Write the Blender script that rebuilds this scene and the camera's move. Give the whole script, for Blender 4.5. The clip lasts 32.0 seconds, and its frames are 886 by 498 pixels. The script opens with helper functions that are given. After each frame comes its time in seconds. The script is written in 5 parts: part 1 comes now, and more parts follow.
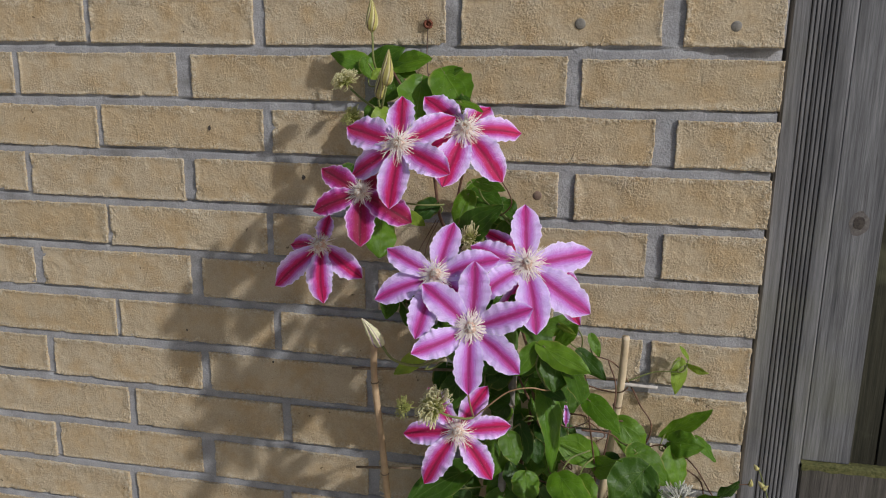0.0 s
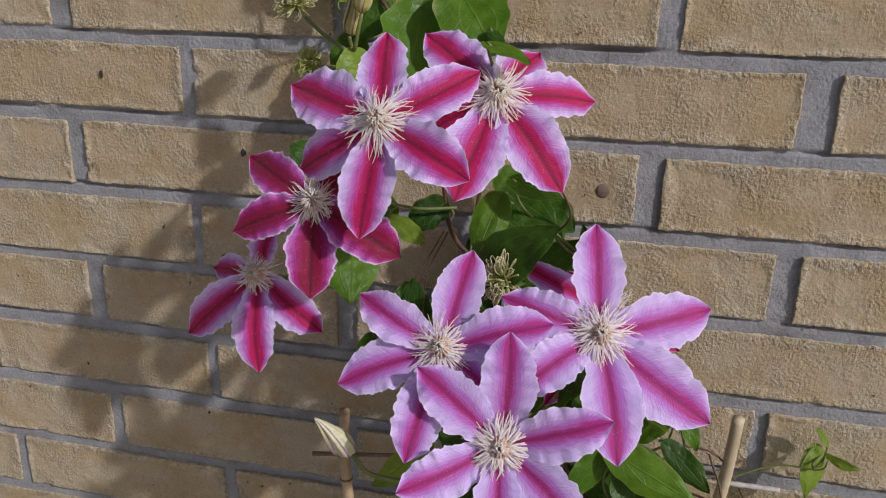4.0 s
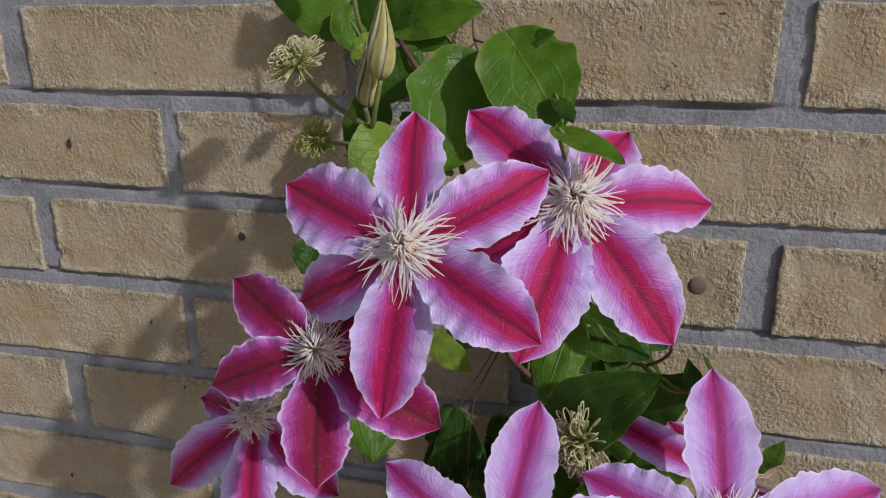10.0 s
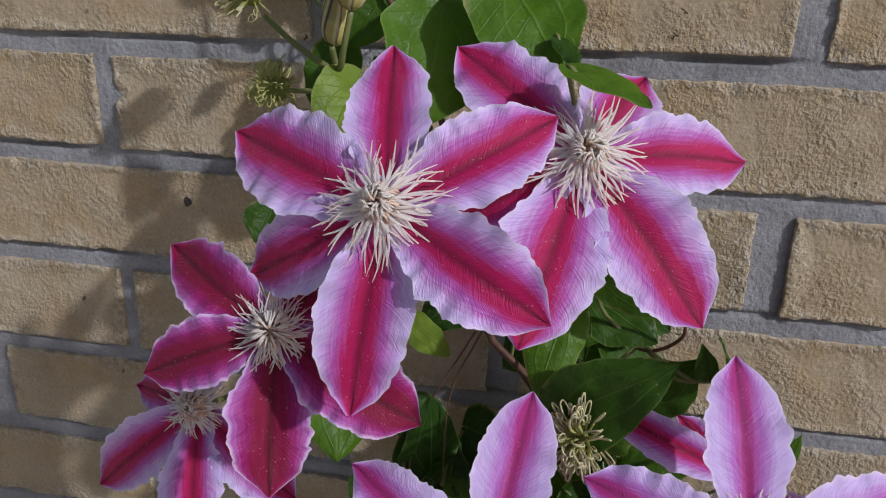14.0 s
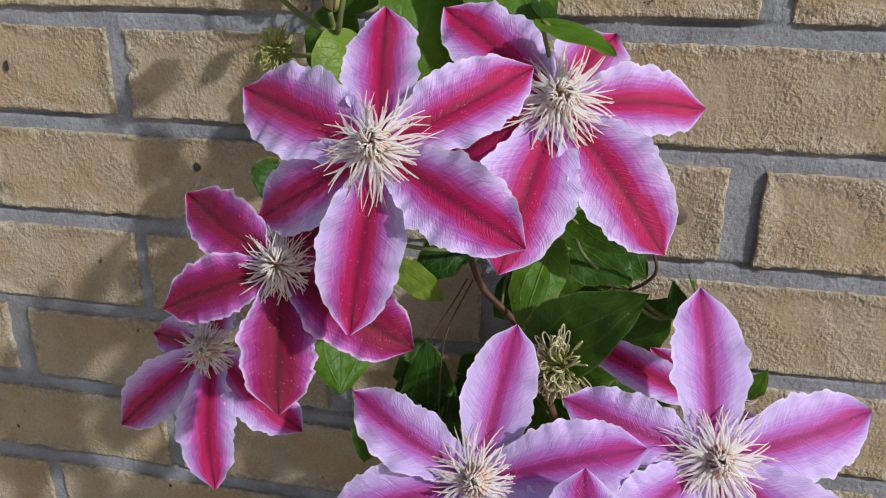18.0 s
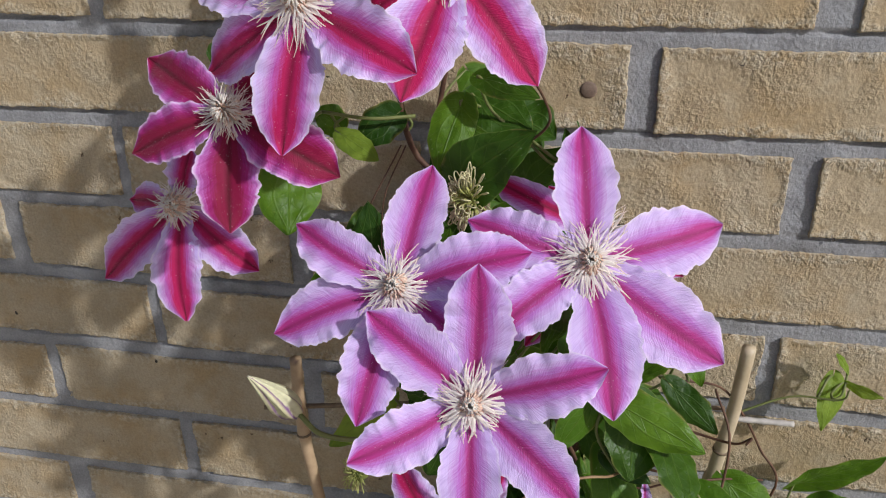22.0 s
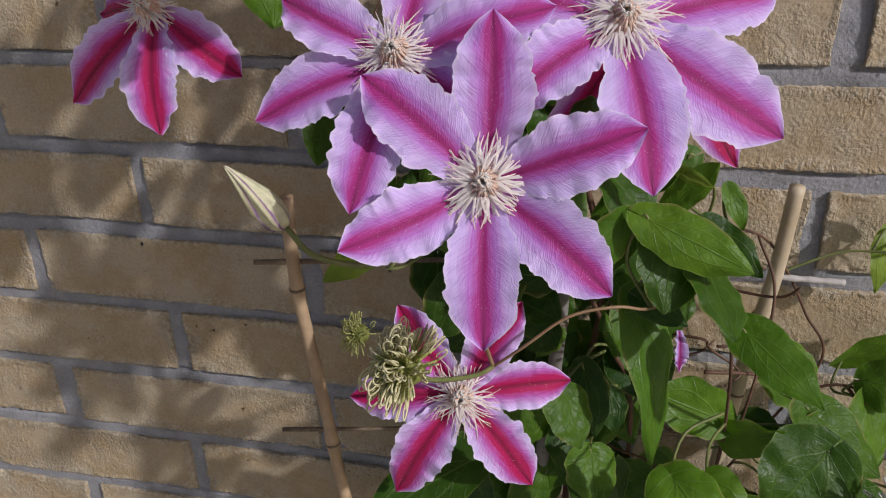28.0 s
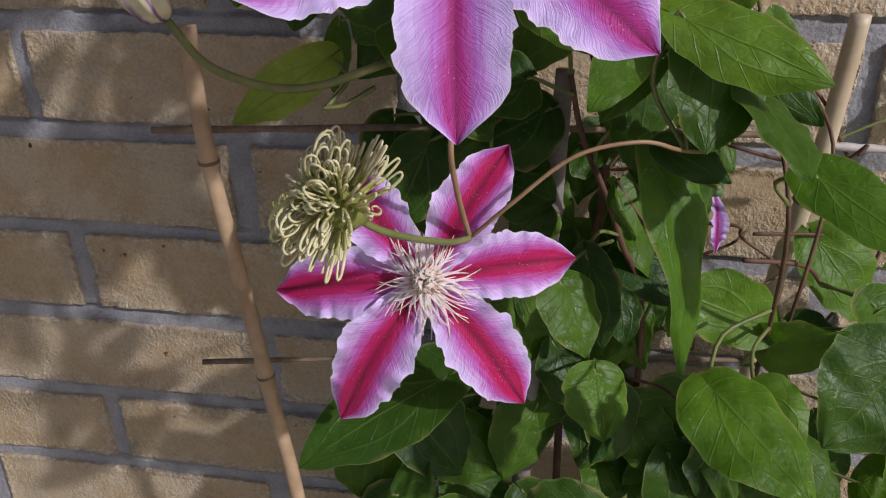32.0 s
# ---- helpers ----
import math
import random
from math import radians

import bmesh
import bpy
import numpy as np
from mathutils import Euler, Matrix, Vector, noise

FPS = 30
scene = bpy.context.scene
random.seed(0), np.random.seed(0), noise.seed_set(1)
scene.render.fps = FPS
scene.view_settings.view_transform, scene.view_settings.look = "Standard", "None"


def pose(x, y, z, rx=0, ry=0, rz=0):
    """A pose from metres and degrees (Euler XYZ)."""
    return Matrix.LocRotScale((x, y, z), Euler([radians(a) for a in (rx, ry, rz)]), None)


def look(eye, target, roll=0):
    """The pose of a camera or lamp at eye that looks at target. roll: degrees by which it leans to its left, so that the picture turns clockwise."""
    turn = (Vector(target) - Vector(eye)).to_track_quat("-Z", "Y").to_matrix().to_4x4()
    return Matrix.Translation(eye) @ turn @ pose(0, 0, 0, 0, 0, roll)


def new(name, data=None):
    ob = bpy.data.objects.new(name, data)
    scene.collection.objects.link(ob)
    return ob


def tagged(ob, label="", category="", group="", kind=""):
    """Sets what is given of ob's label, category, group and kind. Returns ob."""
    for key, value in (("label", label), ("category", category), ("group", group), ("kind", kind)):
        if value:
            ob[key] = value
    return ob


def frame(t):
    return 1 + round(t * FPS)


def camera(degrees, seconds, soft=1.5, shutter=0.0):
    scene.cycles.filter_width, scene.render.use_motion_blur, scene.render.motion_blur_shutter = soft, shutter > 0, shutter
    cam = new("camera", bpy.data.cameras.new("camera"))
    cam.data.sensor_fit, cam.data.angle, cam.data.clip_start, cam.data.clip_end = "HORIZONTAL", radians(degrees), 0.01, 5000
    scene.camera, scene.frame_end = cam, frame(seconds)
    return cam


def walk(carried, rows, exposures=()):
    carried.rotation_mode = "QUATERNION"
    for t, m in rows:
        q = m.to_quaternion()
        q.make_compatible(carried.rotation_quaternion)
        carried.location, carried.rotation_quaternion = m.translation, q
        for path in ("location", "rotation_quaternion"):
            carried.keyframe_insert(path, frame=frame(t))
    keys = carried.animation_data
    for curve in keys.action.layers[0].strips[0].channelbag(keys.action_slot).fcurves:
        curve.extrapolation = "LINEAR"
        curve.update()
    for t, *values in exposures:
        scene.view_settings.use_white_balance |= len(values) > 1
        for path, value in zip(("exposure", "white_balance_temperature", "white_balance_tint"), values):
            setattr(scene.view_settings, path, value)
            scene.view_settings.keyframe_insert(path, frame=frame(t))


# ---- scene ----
cam = camera(59.7, 32.0, soft=1.1)
PATH = [
    (0, (0.211, 0.084, 1.373), (-0.183, 1.992, 0.92), 0.8),
    (0.5, (0.208, 0.087, 1.366), (-0.175, 1.997, 0.912), 0.7),
    (1, (0.195, 0.105, 1.362), (-0.168, 2.01, 0.876), 0.3),
    (1.5, (0.182, 0.14, 1.346), (-0.17, 2.037, 0.819), 0.3),
    (2, (0.17, 0.194, 1.341), (-0.17, 2.081, 0.771), -0.0),
    (2.5, (0.163, 0.256, 1.329), (-0.167, 2.127, 0.703), 0.2),
    (3, (0.155, 0.325, 1.337), (-0.217, 2.185, 0.704), 0.2),
    (3.5, (0.144, 0.374, 1.351), (-0.251, 2.234, 0.732), 0.7),
    (4, (0.139, 0.415, 1.369), (-0.262, 2.27, 0.736), 1.4),
    (4.5, (0.13, 0.441, 1.388), (-0.294, 2.3, 0.783), 1.9),
    (6.5, (0.102, 0.437, 1.442), (-0.306, 2.334, 0.959), 0.3),
    (7, (0.099, 0.44, 1.442), (-0.302, 2.335, 0.943), -0.1),
    (7.5, (0.108, 0.448, 1.448), (-0.32, 2.332, 0.934), -0.5),
    (8, (0.111, 0.453, 1.447), (-0.341, 2.331, 0.927), -0.9),
    (8.5, (0.108, 0.466, 1.444), (-0.352, 2.332, 0.891), -1.0),
    (9, (0.105, 0.499, 1.428), (-0.367, 2.352, 0.841), -1.1),
    (9.5, (0.103, 0.528, 1.409), (-0.374, 2.37, 0.792), -0.6),
    (10, (0.099, 0.552, 1.394), (-0.384, 2.386, 0.759), -0.6),
    (10.5, (0.096, 0.567, 1.386), (-0.365, 2.405, 0.745), -0.2),
    (11, (0.092, 0.58, 1.382), (-0.353, 2.414, 0.718), -0.1),
    (11.5, (0.086, 0.586, 1.379), (-0.342, 2.42, 0.708), 0.7),
    (12, (0.083, 0.591, 1.379), (-0.32, 2.43, 0.703), 1.1),
    (12.5, (0.082, 0.593, 1.378), (-0.316, 2.434, 0.705), 1.2),
    (13, (0.082, 0.596, 1.375), (-0.304, 2.437, 0.696), 1.1),
    (13.5, (0.084, 0.598, 1.375), (-0.313, 2.435, 0.691), 0.9),
    (14, (0.079, 0.597, 1.371), (-0.298, 2.439, 0.69), 1.2),
    (14.5, (0.079, 0.593, 1.368), (-0.316, 2.427, 0.675), 1.5),
    (16.5, (0.074, 0.585, 1.365), (-0.317, 2.413, 0.654), 1.3),
    (17, (0.081, 0.585, 1.367), (-0.33, 2.411, 0.66), 1.1),
    (17.5, (0.083, 0.581, 1.366), (-0.309, 2.409, 0.657), 0.6),
    (18, (0.091, 0.566, 1.364), (-0.292, 2.396, 0.654), 0.5),
    (18.5, (0.1, 0.554, 1.362), (-0.303, 2.364, 0.61), -0.4),
    (19, (0.108, 0.545, 1.358), (-0.306, 2.345, 0.59), -1.3),
    (19.5, (0.113, 0.536, 1.353), (-0.284, 2.335, 0.574), -1.3),
    (20, (0.125, 0.529, 1.351), (-0.27, 2.321, 0.556), -1.6),
    (20.5, (0.132, 0.522, 1.349), (-0.266, 2.31, 0.545), -1.6),
    (21, (0.137, 0.515, 1.344), (-0.248, 2.297, 0.523), -1.1),
    (21.5, (0.139, 0.507, 1.341), (-0.218, 2.293, 0.515), -0.6),
    (22, (0.139, 0.496, 1.339), (-0.215, 2.286, 0.519), -0.6),
    (22.5, (0.137, 0.487, 1.337), (-0.213, 2.274, 0.511), -0.6),
    (23, (0.139, 0.478, 1.338), (-0.194, 2.275, 0.527), -0.6),
    (23.5, (0.142, 0.472, 1.338), (-0.182, 2.268, 0.519), -0.8),
    (24, (0.144, 0.468, 1.339), (-0.167, 2.265, 0.519), -1.0),
    (24.5, (0.144, 0.464, 1.339), (-0.171, 2.262, 0.523), -1.0),
    (26.5, (0.141, 0.479, 1.314), (-0.213, 2.259, 0.474), -1.0),
    (27, (0.138, 0.487, 1.29), (-0.225, 2.259, 0.436), -1.1),
    (27.5, (0.138, 0.497, 1.264), (-0.224, 2.266, 0.404), -0.8),
    (28, (0.137, 0.506, 1.232), (-0.242, 2.281, 0.394), -1.0),
    (28.5, (0.137, 0.509, 1.211), (-0.259, 2.298, 0.408), -1.4),
    (29, (0.135, 0.518, 1.19), (-0.25, 2.31, 0.389), -1.6),
    (29.5, (0.132, 0.531, 1.173), (-0.243, 2.32, 0.361), -1.3),
    (30, (0.128, 0.547, 1.157), (-0.229, 2.326, 0.314), -1.0),
    (30.5, (0.126, 0.556, 1.151), (-0.21, 2.335, 0.3), -1.0),
    (31, (0.124, 0.564, 1.142), (-0.2, 2.344, 0.29), -1.0),
    (31.5, (0.125, 0.572, 1.136), (-0.18, 2.355, 0.284), -0.8),
    (32, (0.125, 0.577, 1.131), (-0.175, 2.361, 0.279), -0.7),
]
EXPOSURE = [(0, -0.17, 6080, 10), (3, -0.32, 6040, 14), (4.5, -0.30, 5990, 14), (7, -0.24, 5850, 11), (9, -0.35, 5870, 10), (10, -0.43, 5820, 12), (14, -0.43, 5730, 13), (17, -0.21, 5790, 10), (19, -0.09, 5840, 9), (23, -0.06, 6020, 10), (25, -0.09, 6060, 11), (27, -0.30, 6050, 14), (30, -0.33, 5980, 17), (32, -0.20, 5960, 18)]
walk(cam, [(t, look(eye, target, roll)) for t, eye, target, roll in PATH], EXPOSURE)

# ---- light ----
world = bpy.data.worlds.new("sky")
scene.world = world
world.use_nodes = True
wn = world.node_tree.nodes
sky = wn.new("ShaderNodeTexSky")
sky.sky_type, sky.sun_disc = "NISHITA", False
sky.dust_density, sky.ozone_density = 2.5, 0.6
SUN_WAY = Vector((-1.68, 1.0, -1.2)).normalized()
to_sun = -SUN_WAY
sky.sun_elevation = math.asin(to_sun.z)
sky.sun_rotation = math.atan2(to_sun.x, to_sun.y)
world.node_tree.links.new(sky.outputs[0], wn["Background"].inputs[0])
wn["Background"].inputs[1].default_value = 0.078
sun = new("sun", bpy.data.lights.new("sun", "SUN"))
sun.data.energy, sun.data.angle, sun.data.color = 3.3, radians(1.6), (1.0, 0.965, 0.92)
sun.matrix_world = look((3, -2, 4), Vector((3, -2, 4)) + SUN_WAY)

# ---- materials ----


def mat(name, rough=0.6, spec=0.4):
    m = bpy.data.materials.new(name)
    m.use_nodes = True
    b = m.node_tree.nodes["Principled BSDF"]
    b.inputs["Roughness"].default_value = rough
    b.inputs["Specular IOR Level"].default_value = spec
    return m, m.node_tree.nodes, m.node_tree.links, b


def noise_at(nodes, links, vec, scale, detail=4, rough=0.55):
    n = nodes.new("ShaderNodeTexNoise")
    n.inputs["Scale"].default_value, n.inputs["Detail"].default_value, n.inputs["Roughness"].default_value = scale, detail, rough
    if vec is not None:
        links.new(vec, n.inputs["Vector"])
    return n.outputs["Fac"]


def noise_colour(nodes, links, vec, scale):
    n = nodes.new("ShaderNodeTexNoise")
    n.inputs["Scale"].default_value = scale
    links.new(vec, n.inputs["Vector"])
    return n.outputs["Color"]


def ramp(nodes, links, fac, stops):
    r = nodes.new("ShaderNodeValToRGB")
    el = r.color_ramp.elements
    while len(el) < len(stops):
        el.new(0.5)
    for e, (p, c) in zip(el, stops):
        e.position, e.color = p, (*c, 1)
    links.new(fac, r.inputs[0])
    return r.outputs[0]


def math_node(nodes, links, op, a, b=None, c=None, clamp=False):
    n = nodes.new("ShaderNodeMath")
    n.operation, n.use_clamp = op, clamp
    for i, v in enumerate((a, b, c)):
        if v is None:
            continue
        if isinstance(v, (int, float)):
            n.inputs[i].default_value = v
        else:
            links.new(v, n.inputs[i])
    return n.outputs[0]


def mixed(nodes, links, fac, a, b, blend="MIX"):
    n = nodes.new("ShaderNodeMix")
    n.data_type, n.blend_type = "RGBA", blend
    for i, v in ((0, fac), (6, a), (7, b)):
        if isinstance(v, (int, float)):
            n.inputs[i].default_value = v
        elif isinstance(v, tuple):
            n.inputs[i].default_value = (*v, 1)
        else:
            links.new(v, n.inputs[i])
    return n.outputs[2]


def bump(nodes, links, height, strength, dist, before=None):
    n = nodes.new("ShaderNodeBump")
    n.inputs["Strength"].default_value, n.inputs["Distance"].default_value = strength, dist
    links.new(height, n.inputs["Height"])
    if before is not None:
        links.new(before, n.inputs["Normal"])
    return n.outputs[0]


def place_of(nodes, links, stretch=(1, 1, 1)):
    g = nodes.new("ShaderNodeNewGeometry")
    mp = nodes.new("ShaderNodeMapping")
    mp.inputs["Scale"].default_value = stretch
    links.new(g.outputs["Position"], mp.inputs["Vector"])
    return mp.outputs[0]


def brick_material():
    """Yellow brick: a smooth struck face, sandy and creased towards its edges, with a few dark pits."""
    m, nd, ln, b = mat("yellow_brick", 0.9, 0.2)
    pos = place_of(nd, ln)
    info = nd.new("ShaderNodeObjectInfo")
    sand = nd.new("ShaderNodeAttribute")
    sand.attribute_name = "sand"
    sandy = sand.outputs["Fac"]
    tint = ramp(nd, ln, info.outputs["Random"], [(0.0, (0.40, 0.316, 0.200)), (0.35, (0.43, 0.350, 0.240)), (0.7, (0.455, 0.373, 0.258)), (1.0, (0.42, 0.329, 0.209))])
    cloud = noise_at(nd, ln, pos, 22, 3)
    blot = noise_at(nd, ln, pos, 55, 5, 0.7)
    c = mixed(nd, ln, ramp(nd, ln, cloud, [(0.44, (0, 0, 0)), (0.66, (1, 1, 1))]), tint, (0.41, 0.302, 0.172))
    c = mixed(nd, ln, math_node(nd, ln, "MULTIPLY", ramp(nd, ln, blot, [(0.5, (0, 0, 0)), (0.7, (1, 1, 1))]), 0.40), c, (0.51, 0.445, 0.333))
    grains = ramp(nd, ln, noise_at(nd, ln, pos, 240, 3, 0.6), [(0.44, (0, 0, 0)), (0.58, (1, 1, 1))])
    c = mixed(nd, ln, math_node(nd, ln, "MULTIPLY", math_node(nd, ln, "MULTIPLY", sandy, grains), 0.5), c, (0.60, 0.54, 0.43))
    fine = noise_at(nd, ln, pos, 520, 4, 0.7)
    c = mixed(nd, ln, 0.42, c, ramp(nd, ln, fine, [(0.32, (0.55, 0.54, 0.52)), (0.58, (1.10, 1.09, 1.07))]), "MULTIPLY")
    vor = nd.new("ShaderNodeTexVoronoi")
    vor.inputs["Scale"].default_value = 75
    ln.new(mixed(nd, ln, 0.012, pos, noise_colour(nd, ln, pos, 260)), vor.inputs["Vector"])
    pit = ramp(nd, ln, vor.outputs["Distance"], [(0.07, (1, 1, 1)), (0.12, (0, 0, 0))])
    rare = ramp(nd, ln, noise_at(nd, ln, pos, 31, 1), [(0.57, (0, 0, 0)), (0.61, (1, 1, 1))])
    pits = math_node(nd, ln, "MULTIPLY", pit, rare)
    c = mixed(nd, ln, math_node(nd, ln, "MULTIPLY", pits, 0.85), c, (0.085, 0.055, 0.03))
    ln.new(c, b.inputs["Base Color"])
    grit = noise_at(nd, ln, pos, 400, 3, 0.6)
    lumps = noise_at(nd, ln, pos, 95, 3, 0.6)
    worn = ramp(nd, ln, noise_at(nd, ln, pos, 30, 3), [(0.42, (0.30, 0.30, 0.30)), (0.62, (1, 1, 1))])
    amount = math_node(nd, ln, "ADD", worn, math_node(nd, ln, "MULTIPLY", sandy, 0.7))
    h = math_node(nd, ln, "MULTIPLY_ADD", lumps, 0.30, math_node(nd, ln, "MULTIPLY", grit, amount))
    h = math_node(nd, ln, "SUBTRACT", h, pits)
    ln.new(bump(nd, ln, h, 1.0, 0.0025), b.inputs["Normal"])
    return m


def mortar_material():
    m, nd, ln, b = mat("grey_mortar", 0.95, 0.15)
    pos = place_of(nd, ln)
    c = ramp(nd, ln, noise_at(nd, ln, pos, 40, 5), [(0.3, (0.26, 0.257, 0.265)), (0.7, (0.37, 0.367, 0.375))])
    c = mixed(nd, ln, 0.5, c, ramp(nd, ln, noise_at(nd, ln, pos, 600, 3, 0.7), [(0.3, (0.55, 0.55, 0.55)), (0.65, (1.1, 1.1, 1.1))]), "MULTIPLY")
    dirt = ramp(nd, ln, noise_at(nd, ln, pos, 13, 5, 0.65), [(0.54, (0, 0, 0)), (0.70, (1, 1, 1))])
    c = mixed(nd, ln, math_node(nd, ln, "MULTIPLY", dirt, 0.6), c, (0.13, 0.12, 0.11))
    ln.new(c, b.inputs["Base Color"])
    ln.new(bump(nd, ln, noise_at(nd, ln, pos, 330, 4, 0.6), 1.0, 0.0013), b.inputs["Normal"])
    return m


def wood_material(name, dark, light, green=0.0):
    m, nd, ln, b = mat(name, 0.85, 0.25)
    pos = place_of(nd, ln, (1, 1, 0.035))
    wide = noise_at(nd, ln, pos, 38, 4, 0.6)
    fibre = noise_at(nd, ln, pos, 420, 4, 0.7)
    c = ramp(nd, ln, wide, [(0.3, dark), (0.7, light)])
    c = mixed(nd, ln, 0.8, c, ramp(nd, ln, fibre, [(0.3, (0.42, 0.42, 0.42)), (0.62, (1.15, 1.15, 1.15))]), "MULTIPLY")
    coarse = noise_at(nd, ln, pos, 130, 3, 0.6)
    c = mixed(nd, ln, 0.6, c, ramp(nd, ln, coarse, [(0.36, (0.45, 0.45, 0.45)), (0.5, (1.05, 1.05, 1.05))]), "MULTIPLY")
    patch = noise_at(nd, ln, place_of(nd, ln), 11, 4)
    c = mixed(nd, ln, math_node(nd, ln, "MULTIPLY", ramp(nd, ln, patch, [(0.5, (0, 0, 0)), (0.75, (1, 1, 1))]), 0.25 + green), c, (0.16, 0.16, 0.09))
    ln.new(c, b.inputs["Base Color"])
    ln.new(bump(nd, ln, fibre, 0.5, 0.0012), b.inputs["Normal"])
    return m


def uv_parts(nd, ln):
    uv = nd.new("ShaderNodeUVMap")
    sep = nd.new("ShaderNodeSeparateXYZ")
    ln.new(uv.outputs[0], sep.inputs[0])
    return uv.outputs[0], sep.outputs[0], sep.outputs[1]


def petal_material(name, bar, flank, edge, bar_width, dark):
    m, nd, ln, b = mat(name, 0.5, 0.3)
    vec, u, s = uv_parts(nd, ln)
    mp = nd.new("ShaderNodeMapping")
    mp.inputs["Scale"].default_value = (34, 5, 1)
    ln.new(vec, mp.inputs[0])
    info = nd.new("ShaderNodeObjectInfo")
    off = nd.new("ShaderNodeVectorMath")
    off.operation = "ADD"
    cmb = nd.new("ShaderNodeCombineXYZ")
    ln.new(math_node(nd, ln, "MULTIPLY", info.outputs["Random"], 90), cmb.inputs[2])
    ln.new(mp.outputs[0], off.inputs[0])
    ln.new(cmb.outputs[0], off.inputs[1])
    veins = noise_at(nd, ln, off.outputs[0], 1.0, 4, 0.65)
    side = math_node(nd, ln, "ABSOLUTE", math_node(nd, ln, "MULTIPLY_ADD", u, 2.0, -1.0))
    swept = math_node(nd, ln, "SUBTRACT", s, math_node(nd, ln, "MULTIPLY", side, 0.24))
    swept = math_node(nd, ln, "ADD", swept, math_node(nd, ln, "MULTIPLY_ADD", noise_at(nd, ln, vec, 4.0, 1), 0.10, -0.05))
    feather_at = nd.new("ShaderNodeCombineXYZ")
    ln.new(math_node(nd, ln, "MULTIPLY", swept, 105), feather_at.inputs[0])
    ln.new(math_node(nd, ln, "MULTIPLY", u, 3.0), feather_at.inputs[1])
    ln.new(math_node(nd, ln, "MULTIPLY", info.outputs["Random"], 90), feather_at.inputs[2])
    crimp = noise_at(nd, ln, feather_at.outputs[0], 1.0, 3, 0.6)
    blot = noise_at(nd, ln, vec, 3.2, 3)
    a = math_node(nd, ln, "ABSOLUTE", math_node(nd, ln, "MULTIPLY_ADD", u, 2.0, -1.0))
    a = math_node(nd, ln, "ADD", a, math_node(nd, ln, "MULTIPLY_ADD", veins, 0.42, -0.21))
    a = math_node(nd, ln, "ADD", a, math_node(nd, ln, "MULTIPLY_ADD", crimp, 0.25, -0.125))
    tipward = math_node(nd, ln, "MULTIPLY", math_node(nd, ln, "SMOOTH_MAX", math_node(nd, ln, "SUBTRACT", s, 0.62), 0.0, 0.1), -0.7)
    a = math_node(nd, ln, "ADD", a, tipward)
    c = ramp(nd, ln, a, [(0.0, bar), (bar_width, bar), (bar_width + 0.25, flank), (min(0.98, bar_width + 0.62), edge)])
    crease = ramp(nd, ln, math_node(nd, ln, "ABSOLUTE", math_node(nd, ln, "MULTIPLY_ADD", u, 2.0, -1.0)), [(0.02, (1, 1, 1)), (0.16, (0, 0, 0))])
    c = mixed(nd, ln, math_node(nd, ln, "MULTIPLY", math_node(nd, ln, "MULTIPLY", crease, blot), dark), c, (0.13, 0.004, 0.02))
    fine = nd.new("ShaderNodeMapping")
    fine.inputs["Scale"].default_value = (2.6, 0.8, 1)
    ln.new(off.outputs[0], fine.inputs[0])
    streak = noise_at(nd, ln, fine.outputs[0], 1.0, 3, 0.6)
    c = mixed(nd, ln, math_node(nd, ln, "MULTIPLY_ADD", side, 0.38, 0.08), c, ramp(nd, ln, crimp, [(0.34, (0.70, 0.56, 0.80)), (0.56, (1.10, 1.09, 1.06))]), "MULTIPLY")
    c = mixed(nd, ln, 0.3, c, ramp(nd, ln, streak, [(0.3, (0.84, 0.76, 0.84)), (0.60, (1.08, 1.08, 1.08))]), "MULTIPLY")
    c = mixed(nd, ln, math_node(nd, ln, "MULTIPLY", ramp(nd, ln, side, [(0.88, (0, 0, 0)), (0.98, (1, 1, 1))]), 0.6), c, (0.90, 0.82, 0.97))
    pos = place_of(nd, ln)
    vor = nd.new("ShaderNodeTexVoronoi")
    vor.inputs["Scale"].default_value = 680
    ln.new(pos, vor.inputs["Vector"])
    dust = math_node(nd, ln, "MULTIPLY", ramp(nd, ln, vor.outputs["Distance"], [(0.10, (1, 1, 1)), (0.17, (0, 0, 0))]), ramp(nd, ln, noise_at(nd, ln, pos, 150, 2), [(0.50, (0, 0, 0)), (0.54, (1, 1, 1))]))
    c = mixed(nd, ln, math_node(nd, ln, "MULTIPLY", dust, 0.32), c, (0.85, 0.75, 0.8))
    ln.new(c, b.inputs["Base Color"])
    b.inputs["Sheen Weight"].default_value = 0.12
    h = math_node(nd, ln, "MULTIPLY_ADD", streak, 0.25, crimp)
    ln.new(bump(nd, ln, h, 0.55, 0.0009), b.inputs["Normal"])
    t = nd.new("ShaderNodeBsdfTranslucent")
    ln.new(c, t.inputs[0])
    mx = nd.new("ShaderNodeMixShader")
    mx.inputs[0].default_value = 0.24
    ln.new(b.outputs[0], mx.inputs[1])
    ln.new(t.outputs[0], mx.inputs[2])
    ln.new(mx.outputs[0], nd["Material Output"].inputs[0])
    return m


